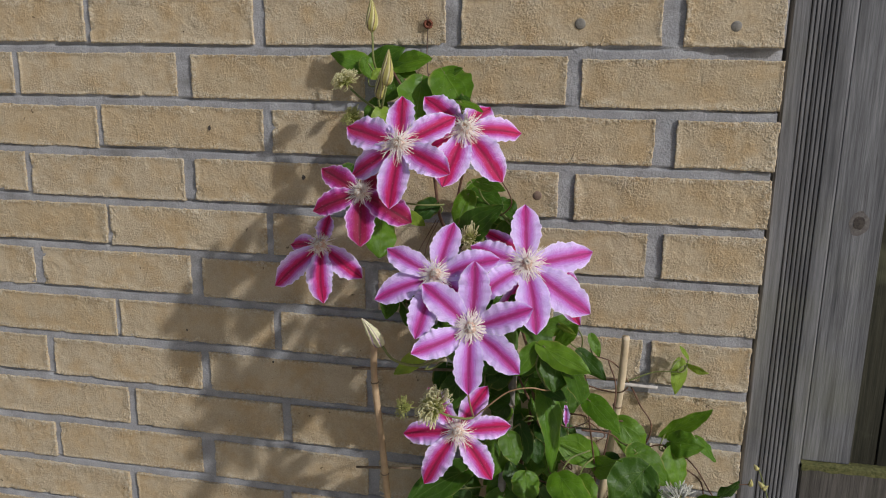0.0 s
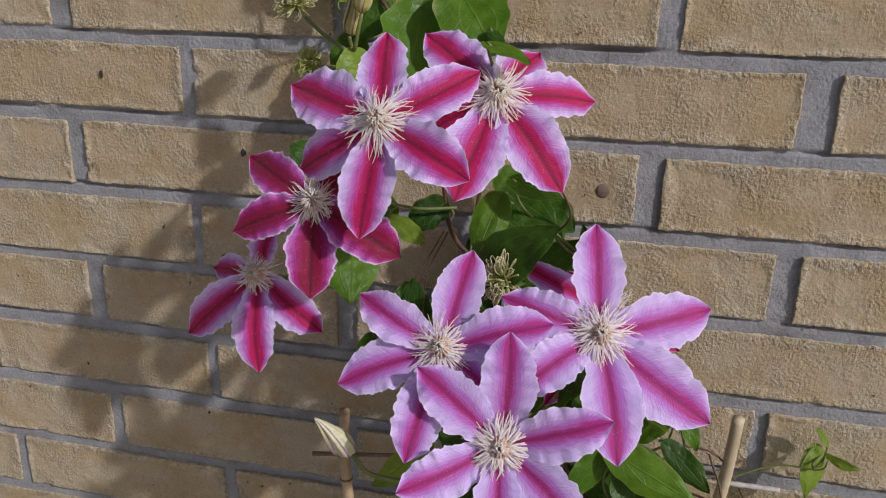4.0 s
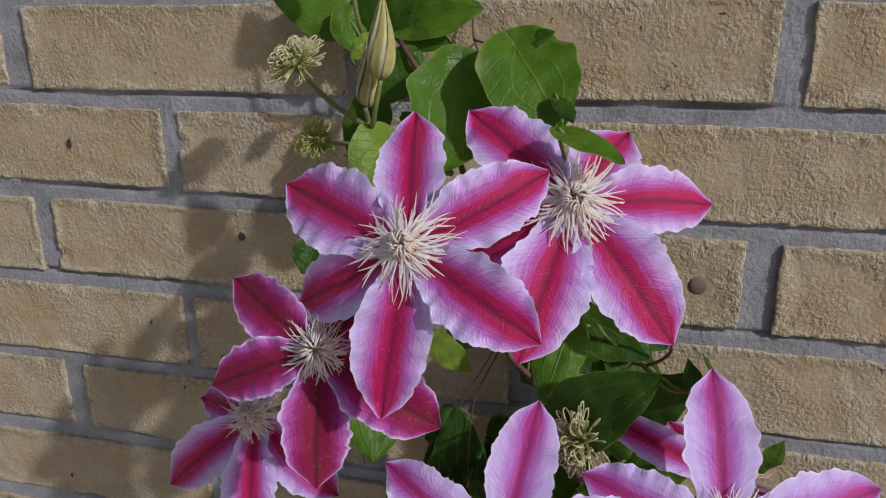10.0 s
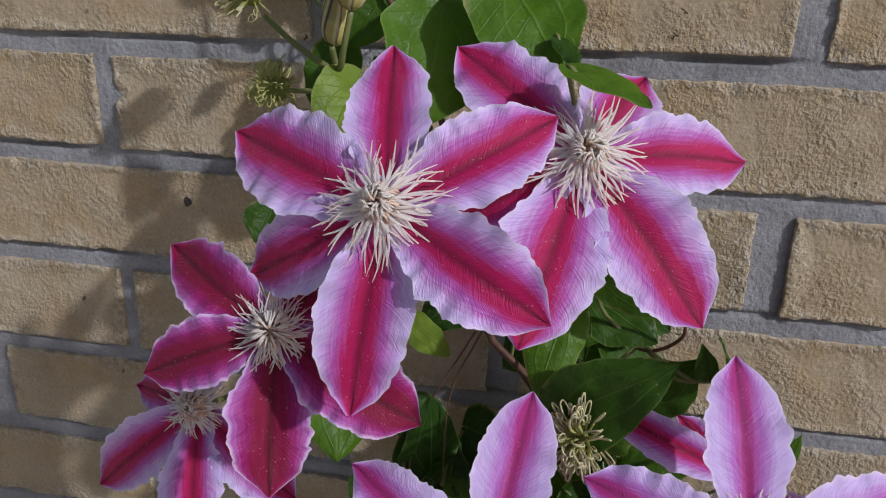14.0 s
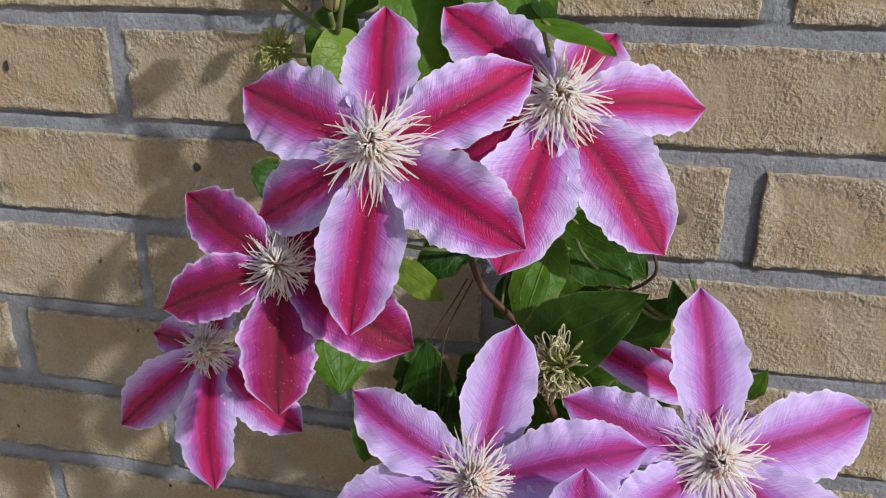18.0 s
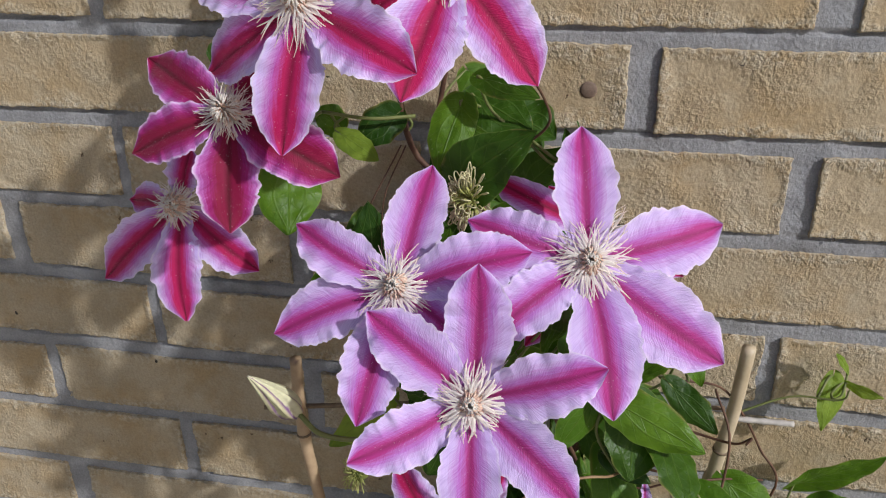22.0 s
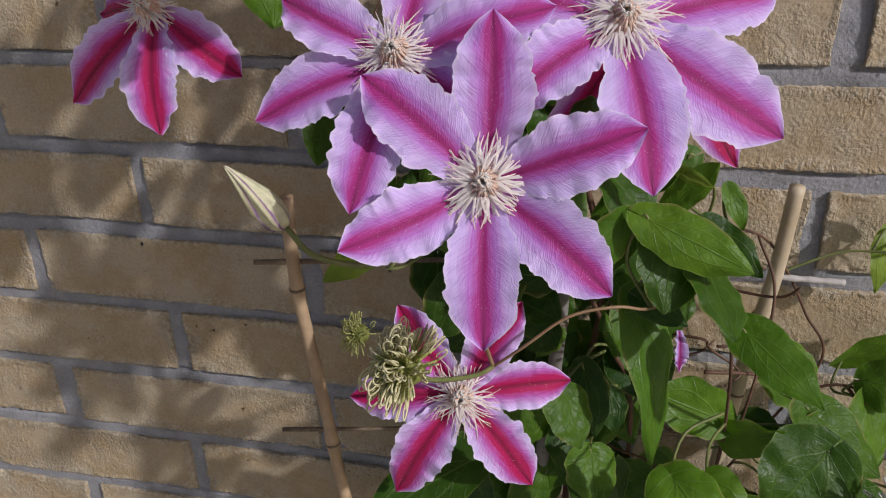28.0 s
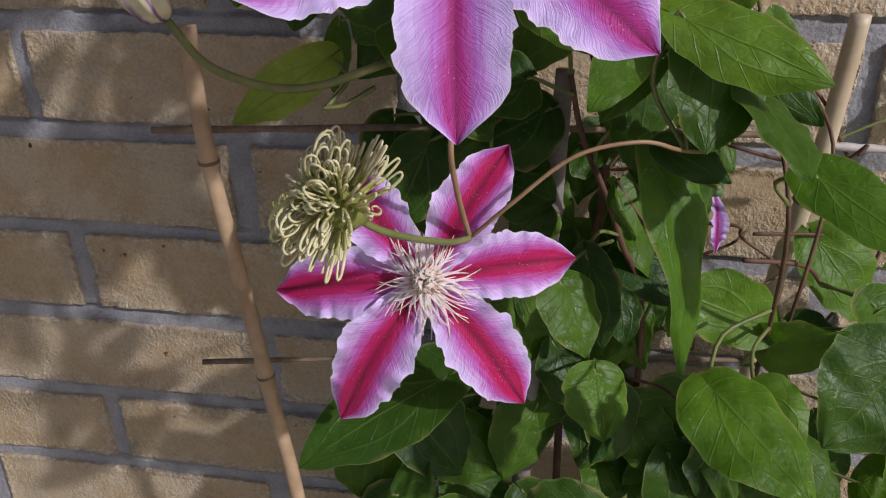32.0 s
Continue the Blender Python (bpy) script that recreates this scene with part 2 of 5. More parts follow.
def leaf_material(name, deep, fresh):
    m, nd, ln, b = mat(name, 0.45, 0.29)
    vec, u, s = uv_parts(nd, ln)
    info = nd.new("ShaderNodeObjectInfo")
    pos = place_of(nd, ln)
    tint = mixed(nd, ln, info.outputs["Random"], deep, fresh)
    blot = noise_at(nd, ln, pos, 70, 5, 0.65)
    c = mixed(nd, ln, 0.6, tint, ramp(nd, ln, blot, [(0.3, (0.55, 0.6, 0.5)), (0.7, (1.35, 1.25, 1.1))]), "MULTIPLY")
    au = math_node(nd, ln, "ABSOLUTE", math_node(nd, ln, "MULTIPLY_ADD", u, 2.0, -1.0))
    rib = ramp(nd, ln, au, [(0.0, (1, 1, 1)), (0.045, (0, 0, 0))])
    arch = math_node(nd, ln, "ABSOLUTE", math_node(nd, ln, "SUBTRACT", au, math_node(nd, ln, "MULTIPLY", math_node(nd, ln, "SINE", math_node(nd, ln, "MULTIPLY", s, 2.9)), 0.5)))
    side = ramp(nd, ln, arch, [(0.0, (0.6, 0.6, 0.6)), (0.05, (0, 0, 0))])
    vein = math_node(nd, ln, "MAXIMUM", rib, side)
    slant = math_node(nd, ln, "SUBTRACT", math_node(nd, ln, "MULTIPLY", s, 7.0), math_node(nd, ln, "MULTIPLY", au, 2.2))
    cross = ramp(nd, ln, math_node(nd, ln, "ABSOLUTE", math_node(nd, ln, "SINE", math_node(nd, ln, "MULTIPLY", slant, math.pi))), [(0.0, (0.4, 0.4, 0.4)), (0.16, (0, 0, 0))])
    vein = math_node(nd, ln, "MAXIMUM", vein, cross)
    net = nd.new("ShaderNodeTexVoronoi")
    net.feature = "DISTANCE_TO_EDGE"
    net.inputs["Scale"].default_value = 190
    ln.new(pos, net.inputs["Vector"])
    cells = ramp(nd, ln, net.outputs["Distance"], [(0.0, (0, 0, 0)), (0.12, (1, 1, 1))])
    c = mixed(nd, ln, math_node(nd, ln, "MULTIPLY", vein, 0.30), c, (0.17, 0.25, 0.06))
    worn = math_node(nd, ln, "MULTIPLY", ramp(nd, ln, au, [(0.86, (0, 0, 0)), (1.0, (1, 1, 1))]), ramp(nd, ln, noise_at(nd, ln, pos, 45, 3), [(0.52, (0, 0, 0)), (0.62, (1, 1, 1))]))
    c = mixed(nd, ln, math_node(nd, ln, "MULTIPLY", worn, 0.75), c, (0.26, 0.22, 0.07))
    c = mixed(nd, ln, math_node(nd, ln, "MULTIPLY", ramp(nd, ln, au, [(0.955, (0, 0, 0)), (1.0, (1, 1, 1))]), 0.4), c, (0.26, 0.33, 0.09))
    spots = ramp(nd, ln, noise_at(nd, ln, pos, 120, 3), [(0.68, (0, 0, 0)), (0.74, (1, 1, 1))])
    c = mixed(nd, ln, math_node(nd, ln, "MULTIPLY", spots, 0.12), c, (0.22, 0.26, 0.12))
    speck = nd.new("ShaderNodeTexVoronoi")
    speck.inputs["Scale"].default_value = 300
    ln.new(pos, speck.inputs["Vector"])
    drops = math_node(nd, ln, "MULTIPLY", ramp(nd, ln, speck.outputs["Distance"], [(0.09, (1, 1, 1)), (0.15, (0, 0, 0))]), ramp(nd, ln, noise_at(nd, ln, pos, 60, 2), [(0.56, (0, 0, 0)), (0.62, (1, 1, 1))]))
    c = mixed(nd, ln, math_node(nd, ln, "MULTIPLY", drops, 0.22), c, (0.55, 0.6, 0.5))
    ln.new(c, b.inputs["Base Color"])
    rv = ramp(nd, ln, noise_at(nd, ln, pos, 90, 3), [(0.3, (0.36, 0.36, 0.36)), (0.7, (0.62, 0.62, 0.62))])
    ln.new(rv, b.inputs["Roughness"])
    blister = noise_at(nd, ln, pos, 130, 2)
    h = math_node(nd, ln, "MULTIPLY_ADD", cells, 0.07, math_node(nd, ln, "MULTIPLY_ADD", vein, -0.4, math_node(nd, ln, "ADD", blot, blister)))
    ln.new(bump(nd, ln, h, 0.6, 0.0016), b.inputs["Normal"])
    t = nd.new("ShaderNodeBsdfTranslucent")
    ln.new(mixed(nd, ln, 1.0, c, (1.5, 1.8, 0.4), "MULTIPLY"), t.inputs[0])
    mx = nd.new("ShaderNodeMixShader")
    mx.inputs[0].default_value = 0.26
    ln.new(b.outputs[0], mx.inputs[1])
    ln.new(t.outputs[0], mx.inputs[2])
    ln.new(mx.outputs[0], nd["Material Output"].inputs[0])
    return m


def plain_material(name, low, high, scale, rough=0.6, spec=0.3, relief=0.3, metal=0.0, soft=0.0):
    m, nd, ln, b = mat(name, rough, spec)
    pos = place_of(nd, ln)
    n = noise_at(nd, ln, pos, scale, 5, 0.65)
    c = ramp(nd, ln, n, [(0.3, low), (0.7, high)])
    ln.new(c, b.inputs["Base Color"])
    b.inputs["Metallic"].default_value = metal
    ln.new(bump(nd, ln, n, relief, 0.0008), b.inputs["Normal"])
    if soft:
        t = nd.new("ShaderNodeBsdfTranslucent")
        ln.new(c, t.inputs[0])
        mx = nd.new("ShaderNodeMixShader")
        mx.inputs[0].default_value = soft
        ln.new(b.outputs[0], mx.inputs[1])
        ln.new(t.outputs[0], mx.inputs[2])
        ln.new(mx.outputs[0], nd["Material Output"].inputs[0])
    return m


def striped_material(name, base, stripe, count):
    m, nd, ln, b = mat(name, 0.5, 0.3)
    vec, u, s = uv_parts(nd, ln)
    pos = place_of(nd, ln)
    phase = math_node(nd, ln, "MULTIPLY_ADD", noise_at(nd, ln, pos, 90, 2), 3.2, math_node(nd, ln, "MULTIPLY", u, count * 2 * math.pi))
    w = math_node(nd, ln, "SINE", phase)
    c = mixed(nd, ln, ramp(nd, ln, w, [(0.35, (0, 0, 0)), (0.95, (1, 1, 1))]), base, stripe)
    pale = math_node(nd, ln, "SINE", math_node(nd, ln, "MULTIPLY_ADD", u, count * 2 * math.pi, 2.6))
    c = mixed(nd, ln, math_node(nd, ln, "MULTIPLY", ramp(nd, ln, pale, [(0.4, (0, 0, 0)), (0.95, (1, 1, 1))]), 0.65), c, (0.66, 0.62, 0.36))
    c = mixed(nd, ln, 0.5, c, ramp(nd, ln, noise_at(nd, ln, pos, 260, 4), [(0.3, (0.65, 0.65, 0.6)), (0.7, (1.15, 1.15, 1.1))]), "MULTIPLY")
    ln.new(c, b.inputs["Base Color"])
    return m


BRICK, MORTAR = brick_material(), mortar_material()
GREY_WOOD = wood_material("weathered_grey_wood", (0.10, 0.099, 0.103), (0.20, 0.198, 0.204))
# weathered brown-grey rail wood, toned down in colour to stand for its shade
SHADED_FENCE_WOOD = wood_material("brown_grey_wood_darkened_for_shade", (0.060, 0.054, 0.048), (0.118, 0.106, 0.094))
# mossy boards behind the post: the recess's shade is put into this dark colour
SHADED_MOSSY_WOOD = wood_material("mossy_wood_darkened_for_shade", (0.026, 0.024, 0.016), (0.055, 0.052, 0.033), 0.4)
MOSS = plain_material("green_moss", (0.045, 0.05, 0.018), (0.15, 0.145, 0.06), 220, 0.95, 0.1, 0.8)
GREY_CANE = plain_material("grey_weathered_cane", (0.36, 0.33, 0.30), (0.55, 0.51, 0.47), 90, 0.6, 0.3, 0.3)
# grey cane for the middle of the plant, foliage shade put into its colour
SHADED_GREY_CANE = plain_material("grey_cane_darkened_for_shade", (0.13, 0.115, 0.10), (0.27, 0.245, 0.22), 60, 0.65, 0.3, 0.4)
PETAL_VIVID = petal_material("vivid_petal", (0.53, 0.009, 0.11), (0.56, 0.13, 0.51), (0.77, 0.61, 0.97), 0.22, 1.2)
PETAL_DEEP = petal_material("deep_petal", (0.26, 0.003, 0.048), (0.36, 0.016, 0.18), (0.56, 0.20, 0.60), 0.34, 1.9)
PETAL_PALE = petal_material("pale_petal", (0.51, 0.040, 0.27), (0.56, 0.20, 0.64), (0.74, 0.57, 0.94), 0.085, 0.8)
LEAF = leaf_material("clematis_leaf", (0.020, 0.060, 0.004), (0.070, 0.150, 0.007))
LIGHT_LEAF = leaf_material("light_clematis_leaf", (0.066, 0.150, 0.007), (0.106, 0.208, 0.011))
YOUNG_LEAF = leaf_material("young_clematis_leaf", (0.15, 0.24, 0.025), (0.22, 0.30, 0.04))
STAMEN = plain_material("cream_stamen", (0.92, 0.86, 0.79), (0.96, 0.93, 0.88), 300, 0.6, 0.2, 0.1, 0, 0.5)
ANTHER = plain_material("pale_pink_anther", (0.60, 0.47, 0.41), (0.80, 0.68, 0.60), 300, 0.7, 0.2, 0.1)
PISTIL = plain_material("cream_style", (0.62, 0.38, 0.28), (0.86, 0.71, 0.57), 300, 0.6, 0.2, 0.1, 0, 0.15)
SEED = plain_material("green_seed_core", (0.10, 0.12, 0.025), (0.26, 0.27, 0.07), 160, 0.7, 0.2, 0.3)
GREEN_STYLE = plain_material("green_seed_style", (0.32, 0.34, 0.09), (0.56, 0.55, 0.20), 160, 0.55, 0.3, 0.1, 0, 0.15)
STYLE = plain_material("straw_seed_style", (0.56, 0.52, 0.25), (0.80, 0.75, 0.48), 120, 0.55, 0.3, 0.1, 0, 0.2)
OLD_STYLE = plain_material("silver_seed_style", (0.50, 0.49, 0.42), (0.75, 0.73, 0.66), 120, 0.55, 0.3, 0.1, 0, 0.2)
GREEN_STEM = plain_material("green_stem", (0.10, 0.13, 0.035), (0.20, 0.21, 0.07), 70, 0.5, 0.35, 0.2)
BROWN_STEM = plain_material("purple_brown_stem", (0.06, 0.028, 0.02), (0.16, 0.085, 0.05), 70, 0.6, 0.3, 0.4)
TAN_STEM = plain_material("tan_stalk", (0.20, 0.12, 0.06), (0.34, 0.22, 0.12), 70, 0.5, 0.35, 0.3)
BAMBOO = plain_material("dry_bamboo", (0.41, 0.32, 0.20), (0.60, 0.50, 0.35), 45, 0.45, 0.4, 0.2)
OLD_BAMBOO = plain_material("weathered_bamboo", (0.30, 0.20, 0.115), (0.50, 0.36, 0.22), 45, 0.55, 0.35, 0.3)
DARK_NODE = plain_material("dark_cane_node", (0.12, 0.085, 0.055), (0.26, 0.19, 0.12), 160, 0.7, 0.3, 0.4)
KNOT_HEART = plain_material("dark_knot_heart", (0.035, 0.030, 0.027), (0.085, 0.072, 0.062), 300, 0.9, 0.2, 0.6)
KNOT_RIM = plain_material("brown_knot_rim", (0.075, 0.066, 0.060), (0.165, 0.150, 0.140), 220, 0.85, 0.2, 0.5)
RUST = plain_material("rusty_iron", (0.06, 0.020, 0.012), (0.24, 0.085, 0.05), 280, 0.8, 0.3, 0.6, 0.3)
WIRE = plain_material("dark_wire", (0.08, 0.05, 0.04), (0.16, 0.11, 0.08), 200, 0.6, 0.4, 0.3, 0.4)
PLUG = plain_material("grey_wall_plug", (0.12, 0.11, 0.095), (0.24, 0.22, 0.19), 260, 0.6, 0.3, 0.3)
BROWN_PLUG = plain_material("brown_wall_plug", (0.12, 0.08, 0.06), (0.23, 0.165, 0.125), 260, 0.7, 0.3, 0.3)
BUD_GREEN = striped_material("green_bud", (0.38, 0.34, 0.11), (0.095, 0.048, 0.045), 6)
BUD_PALE = striped_material("pale_bud", (0.62, 0.60, 0.40), (0.20, 0.10, 0.24), 6)
EARTH = plain_material("dark_earth", (0.045, 0.035, 0.025), (0.10, 0.08, 0.06), 25, 0.95, 0.1, 0.8)
# ground out of view; pale sandy colour chosen to reflect warm light upwards
BOUNCE_GROUND = plain_material("pale_bounce_ground", (0.44, 0.385, 0.30), (0.56, 0.50, 0.40), 18, 0.9, 0.2, 0.4)

# ---- tools ----
WHERE = {}


def thing(name, at, label, category, group="", kind=""):
    ob = new(name)
    ob.location = at
    ob.empty_display_size = 0.02
    WHERE[ob] = Vector(at)
    return tagged(ob, label, category, group, kind)


def solid(name, bm, material, at, parent=None, label="", smooth=True):
    """One mesh object whose bmesh is given in world metres; its origin lies at 'at'."""
    at = Vector(at)
    me = bpy.data.meshes.new(name)
    bmesh.ops.translate(bm, verts=bm.verts, vec=-at)
    bm.normal_update()
    bm.to_mesh(me)
    bm.free()
    for m in material if isinstance(material, (list, tuple)) else [material]:
        me.materials.append(m)
    if smooth:
        me.shade_smooth()
    ob = new(name, me)
    WHERE[ob] = at
    if parent is not None:
        ob.parent = parent
        ob.location = at - WHERE[parent]
    else:
        ob.location = at
    if label:
        ob["label"] = label
    return ob


def box(bm, lo, hi, bevel=0.0):
    r = bmesh.ops.create_cube(bm, size=1)
    vs = r["verts"]
    for v in vs:
        v.co = Vector([lo[i] if v.co[i] < 0 else hi[i] for i in range(3)])
    if bevel:
        es = list({e for v in vs for e in v.link_edges})
        bmesh.ops.bevel(bm, geom=es, offset=bevel, segments=2, affect="EDGES")


def smooth_line(points, steps=6):
    """A rounded line through the points."""
    pts = [Vector(p) for p in points]
    if len(pts) < 3:
        return [pts[0].lerp(pts[1], i / steps) for i in range(steps + 1)]
    ext = [2 * pts[0] - pts[1], *pts, 2 * pts[-1] - pts[-2]]
    res = []
    for i in range(1, len(ext) - 2):
        p0, p1, p2, p3 = ext[i - 1 : i + 3]
        for k in range(steps):
            t = k / steps
            res.append(0.5 * (2 * p1 + (p2 - p0) * t + (2 * p0 - 5 * p1 + 4 * p2 - p3) * t * t + (3 * p1 - p0 - 3 * p2 + p3) * t**3))
    res.append(pts[-1])
    return res


def tube(bm, line, radii, sides=6, index=0):
    """A closed tube along the line; radii: one, or one for each end, or a function of 0..1."""
    n = len(line)
    prev, side = None, None
    for i, p in enumerate(line):
        d = (line[min(i + 1, n - 1)] - line[max(i - 1, 0)])
        d = d.normalized() if d.length > 1e-9 else Vector((0, 0, 1))
        if side is None:
            side = d.orthogonal().normalized()
        side = (side - side.dot(d) * d).normalized()
        up = d.cross(side)
        t = i / (n - 1)
        r = radii(t) if callable(radii) else radii[0] + (radii[1] - radii[0]) * t if isinstance(radii, tuple) else radii
        ring = [bm.verts.new(p + r * (math.cos(2 * math.pi * k / sides) * side + math.sin(2 * math.pi * k / sides) * up)) for k in range(sides)]
        if prev:
            for k in range(sides):
                bm.faces.new((prev[k], prev[(k + 1) % sides], ring[(k + 1) % sides], ring[k])).material_index = index
        else:
            bm.faces.new(ring[::-1]).material_index = index
        prev = ring
    bm.faces.new(prev).material_index = index


def sheet(bm, grid, uvs):
    """A skin over a grid of places, with its own u and v."""
    layer = bm.loops.layers.uv.verify()
    vs = [[bm.verts.new(p) for p in row] for row in grid]
    for j in range(len(vs) - 1):
        for i in range(len(vs[0]) - 1):
            f = bm.faces.new((vs[j][i], vs[j][i + 1], vs[j + 1][i + 1], vs[j + 1][i]))
            for loop, (a, b) in zip(f.loops, ((j, i), (j, i + 1), (j + 1, i + 1), (j + 1, i))):
                loop[layer].uv = uvs[a][b]


rng = random.Random(7)

# ---- wall, post, fence and ground ----
WALL_Y, COURSE, PITCH, TOP_OF_ROW = 1.0, 0.0663, 0.2405, 1.3207
LEFT, RIGHT, ROWS_UP, ROWS_DOWN = -1.9, 0.399, 14, 17


def brick_mesh(length, height, seed):
    """A hand-made looking brick with an uneven face and worn edges; the face lies near y = 0."""
    r = random.Random(seed)
    off = Vector((r.uniform(0, 50), r.uniform(0, 50), r.uniform(0, 50)))
    cut, step = 0.0006, 0.0022
    mx, mz = round(length / step), round(height / step)
    xs = [0.0, cut] + [length * i / mx for i in range(1, mx)] + [length - cut, length]
    zs = [0.0, cut] + [height * j / mz for j in range(1, mz)] + [height - cut, height]
    nx, nz = len(xs) - 1, len(zs) - 1
    rough = r.uniform(0.6, 1.25)
    chips = []
    for k in range(r.randint(3, 7)):
        a, c = r.uniform(0, length), r.uniform(0, height)
        if r.random() < 0.7:
            c = r.choice((0.0, height))
        else:
            a = r.choice((0.0, length))
        chips.append((a, c, r.uniform(0.0025, 0.0075), r.uniform(0.6, 1.0)))
    bm = bmesh.new()
    sandy = bm.verts.layers.float.new("sand")
    rows = []
    for j, z0 in enumerate(zs):
        row = []
        for i, x0 in enumerate(xs):
            x, z = x0, z0 - height
            ex, ez = min(x0, length - x0), min(z0, height - z0)
            near = min(ex, ez)
            v = off + Vector((x, 0, z))
            # sand and creases lie along the edges, here broad, there hardly at all
            reach = 0.004 + 0.014 * max(0.0, noise.noise(v * 26) + 0.25)
            sand = max(0.0, 1 - near / reach)
            y = 0.0007 * noise.noise(v * 20) + rough * (0.0002 * noise.noise(v * 120) + (0.0001 + 0.0006 * sand) * noise.noise(v * 260))
            crack = noise.noise(off * 2 + Vector((x * 34, 0, z * 60)))
            y += 0.0011 * max(0.0, 0.10 - abs(crack)) / 0.10 * max(0.0, noise.noise(off + Vector((x * 12, 5, z * 12))) + 0.1)
            y -= 0.0006 * sand
            side_x, side_z = i > nx / 2, j > nz / 2
            wx = 0.0014 * noise.noise(off + Vector((side_x, 0, z * 48))) + 0.0010 * noise.noise(off + Vector((side_x, 5, z * 170))) + 0.0009 * noise.noise(off + Vector((side_x, 3, z * 420)))
            wz = 0.0013 * noise.noise(off + Vector((x * 22, 9, side_z))) + 0.0009 * noise.noise(off + Vector((x * 150, 6, side_z))) + 0.0009 * noise.noise(off + Vector((x * 420, 4, side_z)))
            x += wx * max(0.0, 1 - ex / 0.010)
            z += wz * max(0.0, 1 - ez / 0.010)
            y = max(-0.0018, min(y, 0.0010))
            for a, c, size, deep in chips:
                d = math.hypot((x0 - a) * 0.7, z0 - c) / size + 0.5 * noise.noise(v * 300)
                if d < 1:
                    y += 0.0022 * deep * min(1.0, (1 - d) * 2.5)
                    sand = max(sand, 0.6)
            if near < cut / 2:
                y += 0.0005
            vert = bm.verts.new((x, y, z))
            vert[sandy] = min(1.0, sand * 1.3)
            row.append(vert)
        rows.append(row)
    for j in range(nz):
        for i in range(nx):
            bm.faces.new((rows[j][i], rows[j][i + 1], rows[j + 1][i + 1], rows[j + 1][i]))
    rim = [rows[0][i] for i in range(nx)] + [rows[j][nx] for j in range(nz)] + [rows[nz][i] for i in range(nx, 0, -1)] + [rows[j][0] for j in range(nz, 0, -1)]
    back = [bm.verts.new((v.co.x, 0.05, v.co.z)) for v in rim]
    for k in range(len(rim)):
        q = (k + 1) % len(rim)
        bm.faces.new((rim[q], rim[k], back[k], back[q]))
    bm.normal_update()
    me = bpy.data.meshes.new("brick")
    bm.to_mesh(me)
    bm.free()
    me.shade_smooth()
    me.materials.append(BRICK)
    return me


wall = thing("wall_north", (0, WALL_Y + 0.06, 0), "yellow brick house wall with grey recessed mortar joints", "wall", kind="structure")
bm = bmesh.new()
nx, nz = 230, 732
grid = []
for j in range(nz + 1):
    z = 0.55 + 1.10 * j / nz
    row = []
    for i in range(nx + 1):
        x = -1.2 + (RIGHT - 0.004 + 1.2) * i / nx
        y = WALL_Y + max(0.0017, 0.0022 + 0.0012 * noise.noise(Vector((x * 24, 2, z * 40))) + 0.0006 * noise.noise(Vector((x * 110, 5, z * 110))))
        under = (TOP_OF_ROW - 0.0545 - z) % COURSE
        if under < 0.0016 or under > COURSE - 0.0014:
            y += 0.0038 * max(0.0, min(1.0, 0.6 + 2.2 * noise.noise(Vector((x * 30, 8, z * 25)))))
        if x > 0.30 and 1.385 < z < 1.402:
            y += 0.006 * min(1.0, (x - 0.30) / 0.03)
        if x > 0.375:
            y += 0.012 * max(0.0, noise.noise(Vector((3, 7, z * 22)))) * (x - 0.375) / 0.024
        row.append(bm.verts.new((x, y, z)))
    grid.append(row)
for j in range(nz):
    for i in range(nx):
        bm.faces.new((grid[j][i], grid[j][i + 1], grid[j + 1][i + 1], grid[j + 1][i]))
box(bm, (LEFT, WALL_Y + 0.0030, 0), (-1.2, WALL_Y + 0.24, 2.35))
box(bm, (-1.2, WALL_Y + 0.0030, 0), (RIGHT - 0.004, WALL_Y + 0.24, 0.55))
box(bm, (-1.2, WALL_Y + 0.0030, 1.65), (RIGHT - 0.004, WALL_Y + 0.24, 2.35))
box(bm, (-1.2, WALL_Y + 0.032, 0.55), (RIGHT - 0.004, WALL_Y + 0.24, 1.65))
solid("mortar", bm, MORTAR, (0, WALL_Y + 0.01, 0), wall, "grey mortar set back between the bricks")

# the ends of the bricks in the courses that show best, from the corner outwards
COURSES = {
    1: (0.392, 0.290, 0.265, 0.041, 0.020, -0.204, -0.221, -0.444, -0.455),
    2: (0.396, 0.181, 0.163, -0.060, -0.080, -0.306, -0.329, -0.557, -0.568),
    3: (0.398, 0.291, 0.265, 0.046, 0.027, -0.199, -0.213, -0.439, -0.449),
    4: (0.396, 0.180, 0.159, -0.062, -0.081, -0.309, -0.327, -0.554, -0.565),
    5: (0.396, 0.286, 0.266, 0.045, 0.024, -0.202, -0.214, -0.439, -0.447),
    6: (0.396, 0.179, 0.161, -0.061, -0.081, -0.307, -0.326, -0.552, -0.568),
    7: (0.394, 0.282, 0.269, 0.046, 0.028, -0.196, -0.209, -0.436, -0.446),
    8: (0.395, 0.178, 0.160, -0.062, -0.080, -0.304, -0.319, -0.548, -0.562),
    9: (0.395, 0.288, 0.268, 0.052, 0.036, -0.186, -0.201, -0.422, -0.436),
    10: (0.395, 0.180, 0.160, -0.061, -0.079, -0.304, -0.326, -0.552, -0.563),
    11: (0.395, 0.289, 0.268, 0.052, 0.034, -0.189, -0.204, -0.431, -0.445),
}
far_bricks = bmesh.new()
